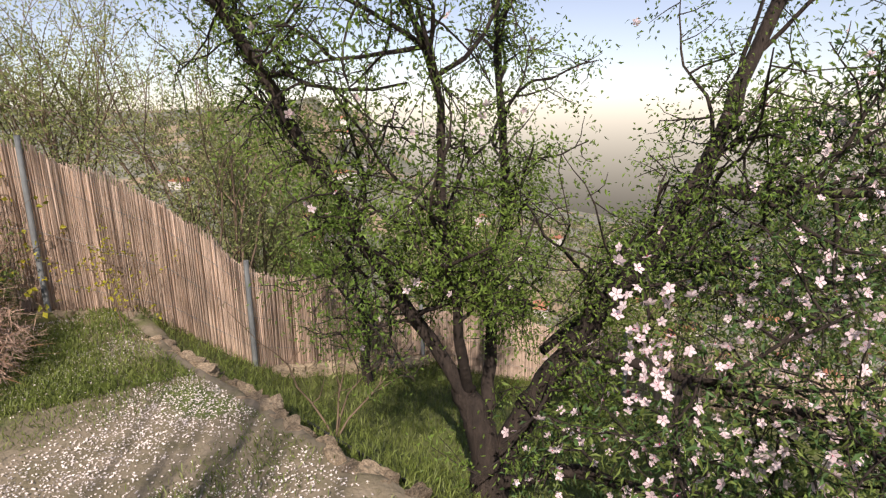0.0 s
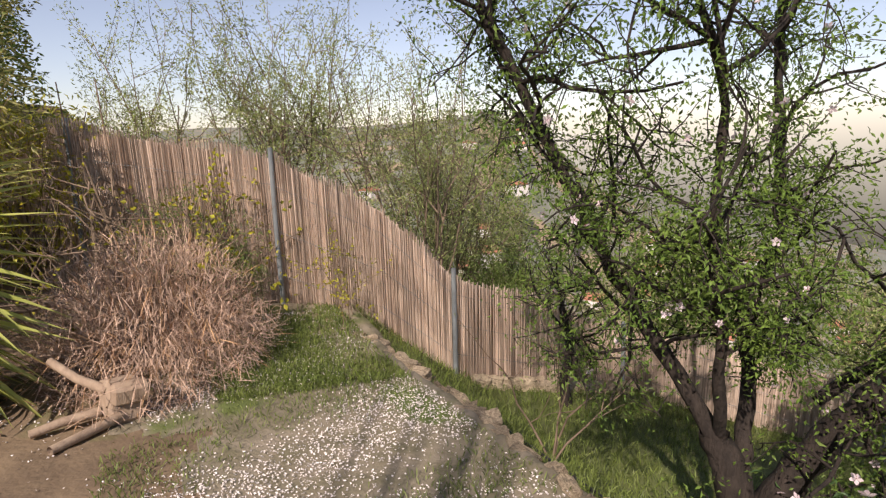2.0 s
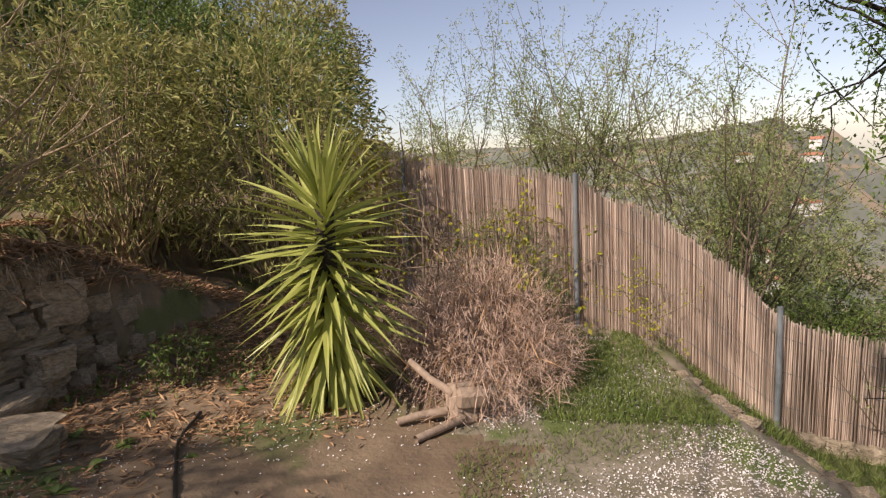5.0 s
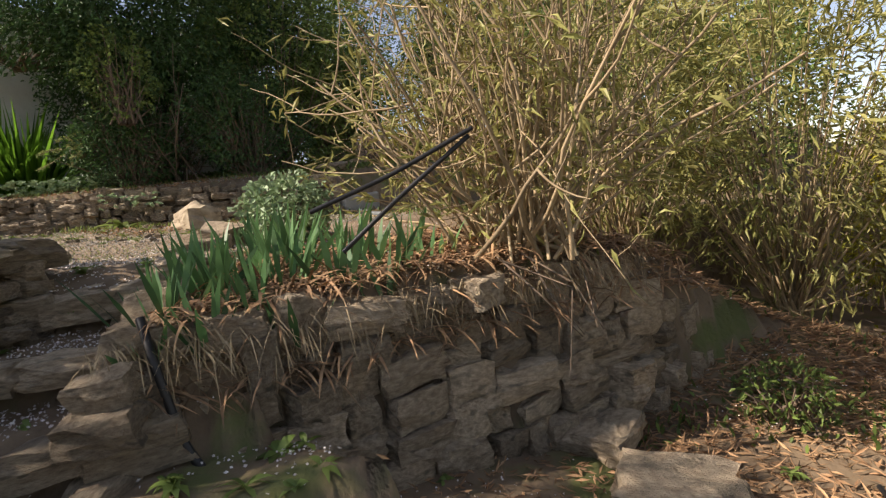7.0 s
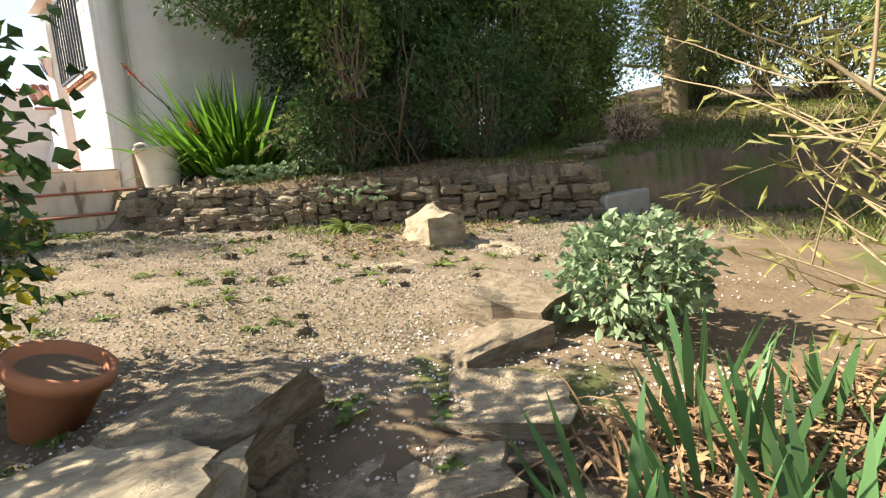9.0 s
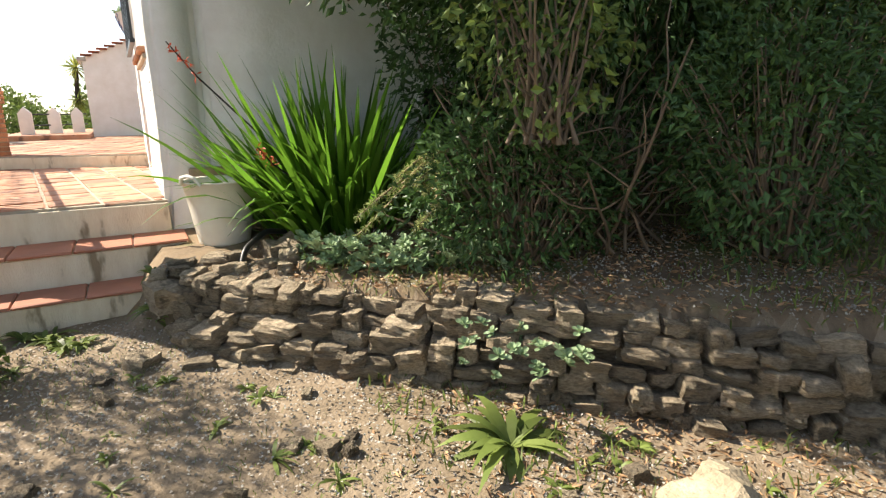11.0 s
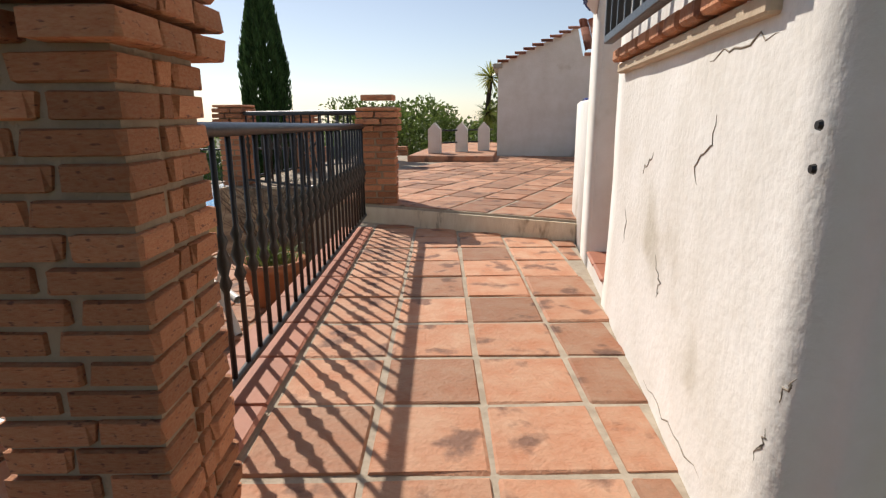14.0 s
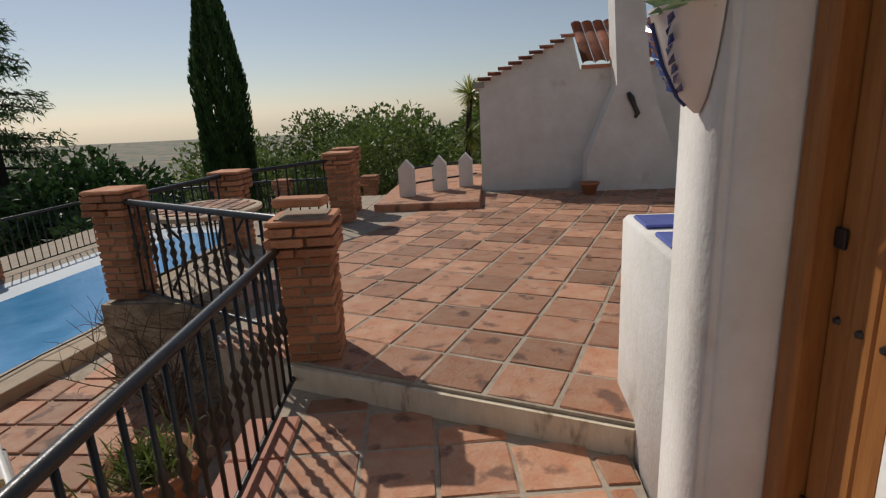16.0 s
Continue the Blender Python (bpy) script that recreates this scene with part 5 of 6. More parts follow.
cyp = thing("cypress", (-8.95, 18.0, -3.9), "tall narrow dark cypress", "tree")
n = 24000
h = RNG.random(n)
az = RNG.uniform(0, 2 * math.pi, n)
rad = 0.68 * np.minimum(1, (1 - h) * 2.4 + 0.12) * np.minimum(1, h * 6 + 0.5) * (0.65 + 0.35 * RNG.random(n) ** 0.4) * (1 + 0.18 * np.sin(9 * az + 20 * h))
p = np.stack([rad * np.cos(az), rad * np.sin(az), 0.3 + h * 9.6], 1)
leaf_cloud("crown", p, np.stack([np.cos(az) * 0.4, np.sin(az) * 0.4, np.ones(n)], 1), 0.22, 0.07, M_LDARK, cyp, "", 0)
tb = Tubes(7)
tb.add([(0, 0, 0), (0, 0, 4), (0, 0, 8)], [0.2, 0.14, 0.05])
tb.build("trunk", M_BARK, cyp)
palm = thing("yucca_palm", (-1.0, 10.6, 0.2), "spiky yucca palm beside the outbuilding", "palm")
tb = Tubes(7)
tb.add([(0, 0, 0), (0.05, 0, 0.8), (0.1, 0, 1.35)], [0.07, 0.05, 0.045])
tb.build("trunk", M_BARK, palm)
d = unit(RNG.normal(size=(160, 3)) + (0, 0, 0.3))
blades("foliage", np.tile((0.1, 0, 1.38), (160, 1)), d, RNG.uniform(0.3, 0.42, 160), 0.025, M_YUC, palm, "", 0.12)
blades("foliage", np.tile((0.06, 0, 0.7), (120, 1)), unit(RNG.normal(size=(120, 3))), RNG.uniform(0.25, 0.4, 120), 0.03, M_GRASS, palm, "", 0.2)
conif = thing("deodar", (-18.0, 19.0, -5.5), "dark conifer with drooping tiers", "tree")
tb = Tubes(6)
tb.add([(0, 0, 0), (0, 0, 6), (0.2, 0, 11.5)], [0.3, 0.2, 0.04])
tips2 = []
for k in range(70):
    z = RNG.uniform(2.5, 11)
    az = RNG.uniform(0, 2 * math.pi)
    L = (11.8 - z) * 0.33 + 0.5
    e = np.array((math.cos(az) * L, math.sin(az) * L, z - 0.12 * L))
    tb.add([(0.02 * z, 0, z), e * (0.5, 0.5, 1) + (0, 0, 0.15), e], [0.06, 0.04, 0.015])
    for s in np.linspace(0.25, 1, 8):
        tips2.append((np.array((e[0] * s, e[1] * s, z - 0.12 * L * s)), unit(np.array((e[0], e[1], -0.4)))))
tb.build("trunk", M_BARK, conif)
a, w = scatter(tips2, 9000, 0.14, 0.7)
leaf_cloud("crown", a, w, 0.3, 0.06, M_LDARK, conif, "", 0.5)
pine = thing("pine_tree", (8.7, -2.4, sunk(8.7, -2.4)), "pine with reddish trunk and airy crown", "tree")
tb, tp = Tubes(8), []
tb.add([(0, 0, -0.1), (0.1, 0, 1.5), (0.35, 0.1, 3.2), (0.5, 0.1, 5)], [0.24, 0.2, 0.17, 0.1])
for k in range(16):
    grow(tb, (0.3, 0.1, RNG.uniform(2.2, 5)), (RNG.normal(), RNG.normal(), 0.25), 2.2, 0.06, 2, tp, 0.6, 0.1)
tb.build("trunk", M_TANSTEM, pine)
a, w = scatter(tp, 7000, 0.1)
leaf_cloud("crown", a, w, 0.16, 0.02, M_LMID, pine)
for x, y, s, lab in ((7.0, 1.2, (3, 2.5, 3.6), "ivy-covered hedge behind the garden"), (9.5, 0.5, (3, 3, 4.0), "tall green hedge behind the garden"), (11.5, -3.0, (4, 3, 4.2), "tangled green thicket up the slope"), (12.0, -6.5, (4, 3, 3.6), "tangled green thicket up the slope"), (6.2, -6.5, (2.4, 2.2, 2.6), "olive-green oleander thicket on the slope"), (6.5, -8.6, (2.2, 2.4, 2.8), "olive-green oleander thicket on the slope")):
    bush("hedge", (x, y), s, 7000, M_LMID, lab, 0.09, 0.5)
bush("lavender", (4.6, -3.6), (0.7, 0.6, 0.5), 1200, M_PINKDRY, "faded mauve lavender clump", 0.08, 0.12, stems=60)
bush("spurge", (4.1, -3.3), (0.6, 0.5, 0.35), 1000, M_GRASS, "low bright green clump", 0.05, 0.4)

# out-of-view tree, its high crown added to throw dappled shade on the fence
shade = light_tree("tall_tree", (-5.6, -8.2), 3.4, 0.2, 3, 900, M_LMID, "unseen tall leaning tree added to dapple the fence", M_BARK)
tb, tp = Tubes(6), []
for k in range(13):
    e = np.array((-1.3 + RNG.normal() * 1.2, -9.4 + RNG.normal() * 1.0, 4.4 + RNG.normal() * 0.6)) - np.array(shade.location)
    tb.add([np.array((0, 0, 1.5 + 0.15 * k)), e * (0.4, 0.4, 0.8) + RNG.normal(size=3) * 0.25, e], [0.014, 0.01, 0.006])
    grow(tb, e, unit(e) + RNG.normal(size=3) * 0.8, 0.9, 0.008, 2, tp, 0.9, 0.0, 4, 5, 0.3)
tb.build("branchwork", M_BARK, shade)
a, w = scatter(tp, 2200, 0.06)
leaf_cloud("crown", a, w, 0.075, 0.03, M_LMID, shade)
# added outside the view to shade the lower wall and rough steps
bush("shade_tree", (-5.3, -4.1), (4.0, 3.4, 2.6), 13000, M_LDARK, "unseen dense tree added to shade the lower wall", 0.09, 0.45, base=1.0)
for x, y, s, m, lab in ((4.9, -0.4, (2.6, 2.2, 3.8), M_LDARK, "tall dark hedge behind the great shrub"), (5.6, -2.0, (2.0, 1.8, 2.4), M_LMID, "leafy green hedge above the slope"), (7.4, -0.8, (2.6, 2.2, 4.2), M_LMID, "tall ivy-covered hedge above the slope"), (9.6, -4.6, (2.6, 2.4, 3.4), M_LOLE, "olive-yellow thicket up the slope"), (8.2, -6.6, (2.4, 2.0, 2.6), M_LMID, "green thicket beside the slab path"), (9.2, -2.6, (2.2, 2.2, 3.0), M_LMID, "dense green hedge along the garden edge"), (12.6, -1.6, (3.4, 3.0, 4.2), M_LOLE, "olive-green trees behind the hedge"), (8.6, -8.4, (2.6, 2.4, 3.0), M_LOLE, "olive-yellow oleander beside the fence"), (10.6, 1.5, (4.0, 3.0, 6.0), M_LDARK, "tall dark trees behind the hedge"), (13.5, -0.5, (4.5, 4.0, 6.5), M_LDARK, "tall dark trees closing the garden")):
    bush("hedge", (x, y), s, 9000, m, lab, 0.085, 0.5, stems=70)
stuff("undergrowth", "rough grass and weeds on the slope", 26000, patchy(2.9, 10.0, -7.0, 0.5, 1.1, -0.5), 0.13, 0.012, M_GRASS)
stuff("dead_leaves", "dry leaves under the hedges", 8000, patchy(2.9, 9.0, -7.0, 0.5, 1.1, -0.2, 2.0), 0.06, 0.02, M_STRAW, True)
for x, y, s, b in ((-20, 24, (8, 7, 7), -7.5), (-11, 26, (8, 6, 6), -6.5), (-27, 18, (8, 7, 7), -8), (-5.0, 27, (7, 6, 6), -5), (-33, 33, (10, 9, 9), -10), (-17, 36, (10, 8, 8), -8), (0.5, 31, (8, 6, 6), -4)):
    bush("olive_tree", (x, y), s, 6000, M_LMID if x % 2 else M_LDARK, "rounded green tree on the slope beyond the pool", 0.4, 0.45, base=b)
for k in range(70):
    s, q = RNG.uniform(0.0, 2.1), RNG.uniform(-0.75, 0.6)
    x, y = -2.15 + 0.6 * s + 0.8 * q, -7.0 + 0.8 * s - 0.6 * q
    t = weed("weed", x, y, int(RNG.integers(7, 14)), RNG.uniform(0.05, 0.12), RNG.uniform(0.018, 0.035), "small leafy weeds between the step stones", M_LMID)
    t.location.z = max(t.location.z, -1.82 + 0.4 * s)
stuff("fallen_petals", "white petals and chips on the rough steps", 7000, patchy(-2.4, 0.2, -7.3, -5.0, 1.2, -0.4, 1.0), 0.015, 0.011, M_FALLEN, True)
bush("hedge", (4.10, -2.18), (2.4, 2.2, 3.6), 9000, M_LMID, "leafy hedge filling the gap behind the shrub", 0.085, 0.5, stems=60)
stuff("dead_leaves", "dry leaves and needles on the raised bed", 9000, patchy(0.5, 3.6, -3.8, -0.2, 1.1, -0.6, 1.0), 0.05, 0.014, M_STRAW, True)
stuff("undergrowth", "low weeds on the raised bed", 5000, patchy(0.6, 3.6, -3.6, -0.2, 1.3, 0.1, 2.0), 0.09, 0.01, M_GRASS)


# ---- loose things ----
tub = thing("rubber_tub", (0.30, -0.45, -0.26), "off-white flexible plastic garden tub with two handles", "tub")
bm = lathe([(0.165, 0.0), (0.17, 0.02), (0.205, 0.25), (0.232, 0.42), (0.242, 0.425), (0.24, 0.435), (0.224, 0.43), (0.198, 0.25), (0.16, 0.03)], 40)
part("bucket", bm, M_TUB, tub, "", True)
for sgn in (-1, 1):
    tb = Tubes(8)
    tb.add([(sgn * 0.232, -0.09, 0.42), (sgn * 0.245, -0.06, 0.465), (sgn * 0.248, 0, 0.478), (sgn * 0.245, 0.06, 0.465), (sgn * 0.232, 0.09, 0.42)], [0.013] * 5)
    tb.build("handle", M_TUB, tub).rotation_euler = (0, 0, 0.6)
board = part("leaning_board", slab(0.16, 0.62, -0.035, -0.005, -0.3, 0.22, 0.01), M_OLDWOOD)
tagged(board, "brown board leaning on the wall behind the tub", "board")


def hose(name, pts, r, label, material=M_HOSE):
    t = thing(name, (0, 0, 0), label, "hose")
    pts = np.array(pts, float)
    s = np.linspace(0, len(pts) - 1, 8 * len(pts))
    fine = np.stack([np.interp(s, np.arange(len(pts)), pts[:, i]) for i in range(3)], 1)
    for _ in range(6):
        fine[1:-1] = (fine[:-2] + 2 * fine[1:-1] + fine[2:]) / 4
    tb = Tubes(8)
    tb.add(fine, [r] * len(fine))
    tb.build("pipe", material, t)


hose("garden_hose", [(0.75, -0.62, -0.22), (0.5, -0.85, -0.13), (0.33, -1.0, -0.2), (0.25, -1.15, -0.36)], 0.018, "black irrigation pipe between the stones")
hose("garden_hose", [(-1.26, -6.62, -1.12), (-1.3, -6.72, -1.25), (-1.28, -6.80, -1.6), (-1.2, -6.95, -1.85), (-1.0, -7.2, -1.99)], 0.017, "black hose hanging over the stone wall")
hose("irrigation_pipe", [(-0.72, -7.02, -0.80), (-0.5, -7.3, -0.68), (-0.3, -7.6, -0.52)], 0.011, "black pipe propped across the bed")
hose("irrigation_pipe", [(-0.66, -7.12, -0.98), (-0.5, -7.32, -0.78), (-0.3, -7.58, -0.55)], 0.011, "black pipe propped across the bed")
hose("drip_line", [(-0.9, -9.5, sunk(-0.9, -9.5, 0.02)), (0.0, -9.1, sunk(0, -9.1, 0.02)), (0.45, -9.05, sunk(0.45, -9.05, 0.02))], 0.012, "black drip line on the soil")
hose("drip_line", [(-1.6, -12.9, sunk(-1.6, -12.9, 0.02)), (-0.6, -12.95, sunk(-0.6, -12.95, 0.02)), (0.4, -12.9, sunk(0.4, -12.9, 0.02))], 0.012, "black drip line in the grass")
hose("ribbed_pipe", [(3.2, -4.15, sunk(3.2, -4.15, 0.03)), (2.95, -4.5, sunk(2.95, -4.5, 0.03)), (2.7, -4.95, sunk(2.7, -4.95, 0.03))], 0.03, "grey ribbed plastic pipe on the ground", M_GREYPOST)


def clay_pot(at, r, h, label):
    t = thing("clay_pot", at, label, "pot")
    part("pot", lathe([(r * 0.68, 0), (r * 0.95, h * 0.8), (r * 1.08, h * 0.8), (r * 1.1, h), (r * 0.95, h), (r * 0.88, h * 0.85)], 28), M_POT, t, "", True)
    part("soil", lathe([(r * 0.86, h * 0.80), (r * 0.85, h * 0.86)], 20), M_SOIL, t)
    return t


p = clay_pot((-1.50, -4.92, sunk(-1.5, -4.92)), 0.13, 0.22, "terracotta pot tipped among foliage")
p.rotation_euler = (0.25, 0.3, 0)
clay_pot((0.75, 8.5, 0.15), 0.12, 0.16, "small terracotta pot against the outbuilding")
p = clay_pot((-2.3, 3.25, PATIO), 0.24, 0.36, "large terracotta pot with grassy plant")
blades("foliage", RNG.normal(size=(260, 3)) * (0.1, 0.1, 0) + (0, 0, 0.32), RNG.normal(size=(260, 3)) * (0.45, 0.45, 0) + (0, 0, 1), RNG.uniform(0.15, 0.32, 260), 0.012, M_GRASS, p, "green grassy leaves")
wisp = thing("bare_shrub", (-2.75, 4.15, PATIO), "dry bare shrub beside the plinth", "shrub")
tb, tp = Tubes(4), []
for k in range(16):
    grow(tb, (0, 0, 0), (RNG.normal() * 0.4, RNG.normal() * 0.4, 1), 0.75, 0.01, 2, tp, 0.5, 0.2)
tb.build("twigwork", M_TWIG, wisp)


def lounger(m):
    t = thing("sun_lounger", (0, 0, 0), "white resin sun lounger with cream sling and raised back", "sun lounger", "loungers by the pool")
    for s in (-1, 1):
        tb = Tubes(8)
        tb.add([(-0.72, 0.30 * s, 0.34), (-0.3, 0.30 * s, 0.31), (0.55, 0.30 * s, 0.31), (0.8, 0.3 * s, 0.29)], [0.028] * 4)
        tb.build("side_rail", M_WHITEPL, t)
        for pts in ([(-0.62, 0.31 * s, 0.31), (-0.64, 0.32 * s, 0.12), (-0.58, 0.33 * s, 0.0)], [(0.42, 0.31 * s, 0.3), (0.55, 0.32 * s, 0.15), (0.68, 0.33 * s, 0.0)], [(-0.6, 0.31 * s, 0.3), (-0.25, 0.31 * s, 0.2), (0.0, 0.31 * s, 0.0)]):
            tb = Tubes(8)
            tb.add(pts, [0.034, 0.03, 0.026])
            tb.build("leg", M_WHITEPL, t)
        tb = Tubes(6)
        tb.add([(0.55, 0.26 * s, 0.33), (0.72, 0.26 * s, 0.52), (0.80, 0.26 * s, 0.60)], [0.016] * 3)
        tb.build("back_strut", M_WHITEPL, t)
    part("seat_sling", slab(-0.72, 0.28, -0.28, 0.28, 0.335, 0.365, 0.012), M_CUSH, t)
    b = part("back_sling", slab(0.0, 0.68, -0.28, 0.28, 0.0, 0.035, 0.012), M_CUSH, t)
    b.matrix_local = pose(0.27, 0, 0.34, 0, -46, 0)
    t.matrix_basis = m
    return t


lg = lounger(pose(-2.5, 1.25, PATIO, 0, 0, -14))
copy_thing(lg, pose(-3.0, 2.75, PATIO, 0, 0, -40))
table = thing("mosaic_table", (-2.76, 5.0, 0.145), "round mosaic-topped garden table on curved iron legs", "table")
part("tabletop", lathe([(0.40, 0.55), (0.42, 0.56), (0.42, 0.585), (0.40, 0.592)], 40), M_COPING, table)
me = tile_mesh(0.09, 0.09, M_TILE, 0.008, 2)
for i in range(-3, 4):
    for k in range(-3, 4):
        if math.hypot(i, k) < 3.2:
            piece("mosaic_tile", me, table, pose(i * 0.1, k * 0.1, 0.6))
for k in range(4):
    az = math.pi / 4 + k * math.pi / 2
    c, s = math.cos(az), math.sin(az)
    tb = Tubes(6)
    tb.add([(0.34 * c, 0.34 * s, 0.55), (0.2 * c, 0.2 * s, 0.35), (0.24 * c, 0.24 * s, 0.15), (0.33 * c, 0.33 * s, 0.0)], [0.012] * 4)
    tb.build("leg", M_IRON, table)

# glazed half-pot planter on the pier
planter = thing("wall_planter", (-0.005, 2.47, 1.36), "white glazed wall planter painted with cobalt leaves", "planter")
v, f = [], []
prof = [(0.01, 0.0), (0.05, 0.04), (0.09, 0.12), (0.115, 0.2), (0.125, 0.245), (0.13, 0.25)]
for r, z in prof:
    for a in np.linspace(-math.pi / 2, math.pi / 2, 15):
        v.append((-r * math.cos(a), r * 1.05 * math.sin(a), z))
for i in range(len(prof) - 1):
    for j in range(14):
        b = i * 15 + j
        f.append((b, b + 1, b + 16, b + 15))
f.append(tuple(range(75, 90)))
obj("bowl", v, f, M_CERAM, planter, "", True)
dec = []
for s in (-1, 1):
    for k in range(8):
        z = 0.05 + 0.022 * k
        r = np.interp(z, [p[1] for p in prof], [p[0] for p in prof])
        a = s * (0.15 + 0.055 * k)
        dec.append(((-(r + 0.003) * math.cos(a), r * 1.05 * math.sin(a), z), (-0.1, s * 0.9, 0.45)))
leaf_cloud("painted_leaves", [d[0] for d in dec], [d[1] for d in dec], 0.06, 0.018, M_BLUE, planter, "cobalt blue leaf pattern", 0)
tb = Tubes(5)
tb.add([(-(np.interp(z, [p[1] for p in prof], [p[0] for p in prof]) + 0.002), 0, z) for z in np.linspace(0.02, 0.22, 9)], [0.006] * 9)
tb.build("painted_stem", M_BLUE, planter)
leaf_cloud("plant", RNG.normal(size=(90, 3)) * (0.03, 0.06, 0.01) + (-0.05, 0, 0.25), RNG.normal(size=(90, 3)) + (-0.2, 0, 0.9), 0.06, 0.02, M_SUCC, planter, "grey-green succulent leaves")

# ---- reed fence ----
FENCE = [(4.3, -9.6, -0.55), (3.75, -10.35, -0.68), (2.64, -12.16, -1.03), (1.86, -13.02, -1.56), (1.38, -13.55, -2.2), (1.05, -15.5, -3.02), (-1.0, -16.6, -3.15), (-3.4, -17.6, -3.35), (-6.0, -18.4, -3.5)]
BK = 0.035
fence = thing("reed_fence", (0, 0, 0), "weathered split-reed fence on thin posts", "fence")
for k, ((x0, y0, t0), (x1, y1, t1)) in enumerate(zip(FENCE, FENCE[1:])):
    L = math.hypot(x1 - x0, y1 - y0)
    n = int(L / 0.0095)
    s = (np.arange(n) + RNG.uniform(-0.3, 0.3, n)) / n
    x, y = x0 + (x1 - x0) * s, y0 + (y1 - y0) * s
    off = 0.012 * np.sin(np.arange(n) * 1.9) + 0.02 * np.sin(s * L * 2.2 + k)
    nxv, nyv = -(y1 - y0) / L, (x1 - x0) / L
    x, y = x + nxv * off, y + nyv * off
    lo = ground_z(x, y) - 0.08
    hi = t0 + (t1 - t0) * s + RNG.uniform(-0.03, 0.03, n) + 0.04 * np.sin(s * 9 + k)
    hi = np.maximum(hi, lo + 0.3)
    lean = RNG.normal(size=n) * 0.012
    r = RNG.uniform(0.004, 0.0078, n)
    vv = []
    for c in range(3):
        a = 2.094 * c + 0.6
        vv.append(np.stack([x + r * math.cos(a), y + r * math.sin(a), lo], 1))
    for c in range(3):
        a = 2.094 * c + 0.6
        vv.append(np.stack([x + lean + r * math.cos(a), y + r * math.sin(a), hi], 1))
    b = np.arange(n)[:, None] * 6
    ff = np.concatenate([b + [0, 1, 4, 3], b + [1, 2, 5, 4], b + [2, 0, 3, 5]])
    panel = obj("reed_panel", np.stack(vv, 1).reshape(-1, 3), ff, M_REED, fence)
    panel["kind"] = "stuff"
    back = obj("reed_backing", [(x0 + BK * nxv, y0 + BK * nyv, float(ground_z(x0, y0)) - 0.1), (x1 + BK * nxv, y1 + BK * nyv, float(ground_z(x1, y1)) - 0.1), (x1 + BK * nxv, y1 + BK * nyv, t1 - 0.06), (x0 + BK * nxv, y0 + BK * nyv, t0 - 0.06)], [(0, 1, 2, 3)], M_REED, fence)
    tb = Tubes(5)
    for h in (0.2, 0.5, 0.8):
        za = float(ground_z(x0, y0)) + h * (t0 - float(ground_z(x0, y0)))
        zb = float(ground_z(x1, y1)) + h * (t1 - float(ground_z(x1, y1)))
        tb.add([(x0 - nxv * 0.03, y0 - nyv * 0.03, za), ((x0 + x1) / 2 - nxv * 0.03, (y0 + y1) / 2 - nyv * 0.03, (za + zb) / 2), (x1 - nxv * 0.03, y1 - nyv * 0.03, zb)], [0.002] * 3)
    tb.build("wire", M_GREYPOST, fence)
for x, y, t in FENCE[1:3] + FENCE[4:]:
    d = unit(np.array((-3.2 - x, -11.0 - y)))
    tb = Tubes(8)
    g = float(ground_z(x, y))
    tb.add([(x + d[0] * 0.05, y + d[1] * 0.05, g - 0.1), (x + d[0] * 0.06, y + d[1] * 0.06, (g + t) / 2), (x + d[0] * 0.05 + 0.04, y + d[1] * 0.05 - 0.02, t + 0.05)], [0.026] * 3)
    tb.build("post", M_GREYPOST, fence, "grey metal post")
vine = thing("climbing_vine", (2.6, -12.05, sunk(2.6, -12.05)), "vine with yellow-green leaves climbing the fence", "vine")
tb, tp = Tubes(4), []
for k in range(5):
    grow(tb, (-0.15 * k, 0.1 + 0.1 * k, 0.1), (RNG.normal() * 0.2, 0.1, 1), 1.2, 0.008, 1, tp, 0.6, 0.2)
tb.build("branchwork", M_TWIG, vine)
a, w = scatter(tp, 320, 0.05)
leaf_cloud("foliage", a, w, 0.055, 0.04, M_LYEL, vine)
vine2 = copy_thing(vine, pose(1.85, -12.75, sunk(1.85, -12.75)) @ Matrix.Scale(0.55, 4))


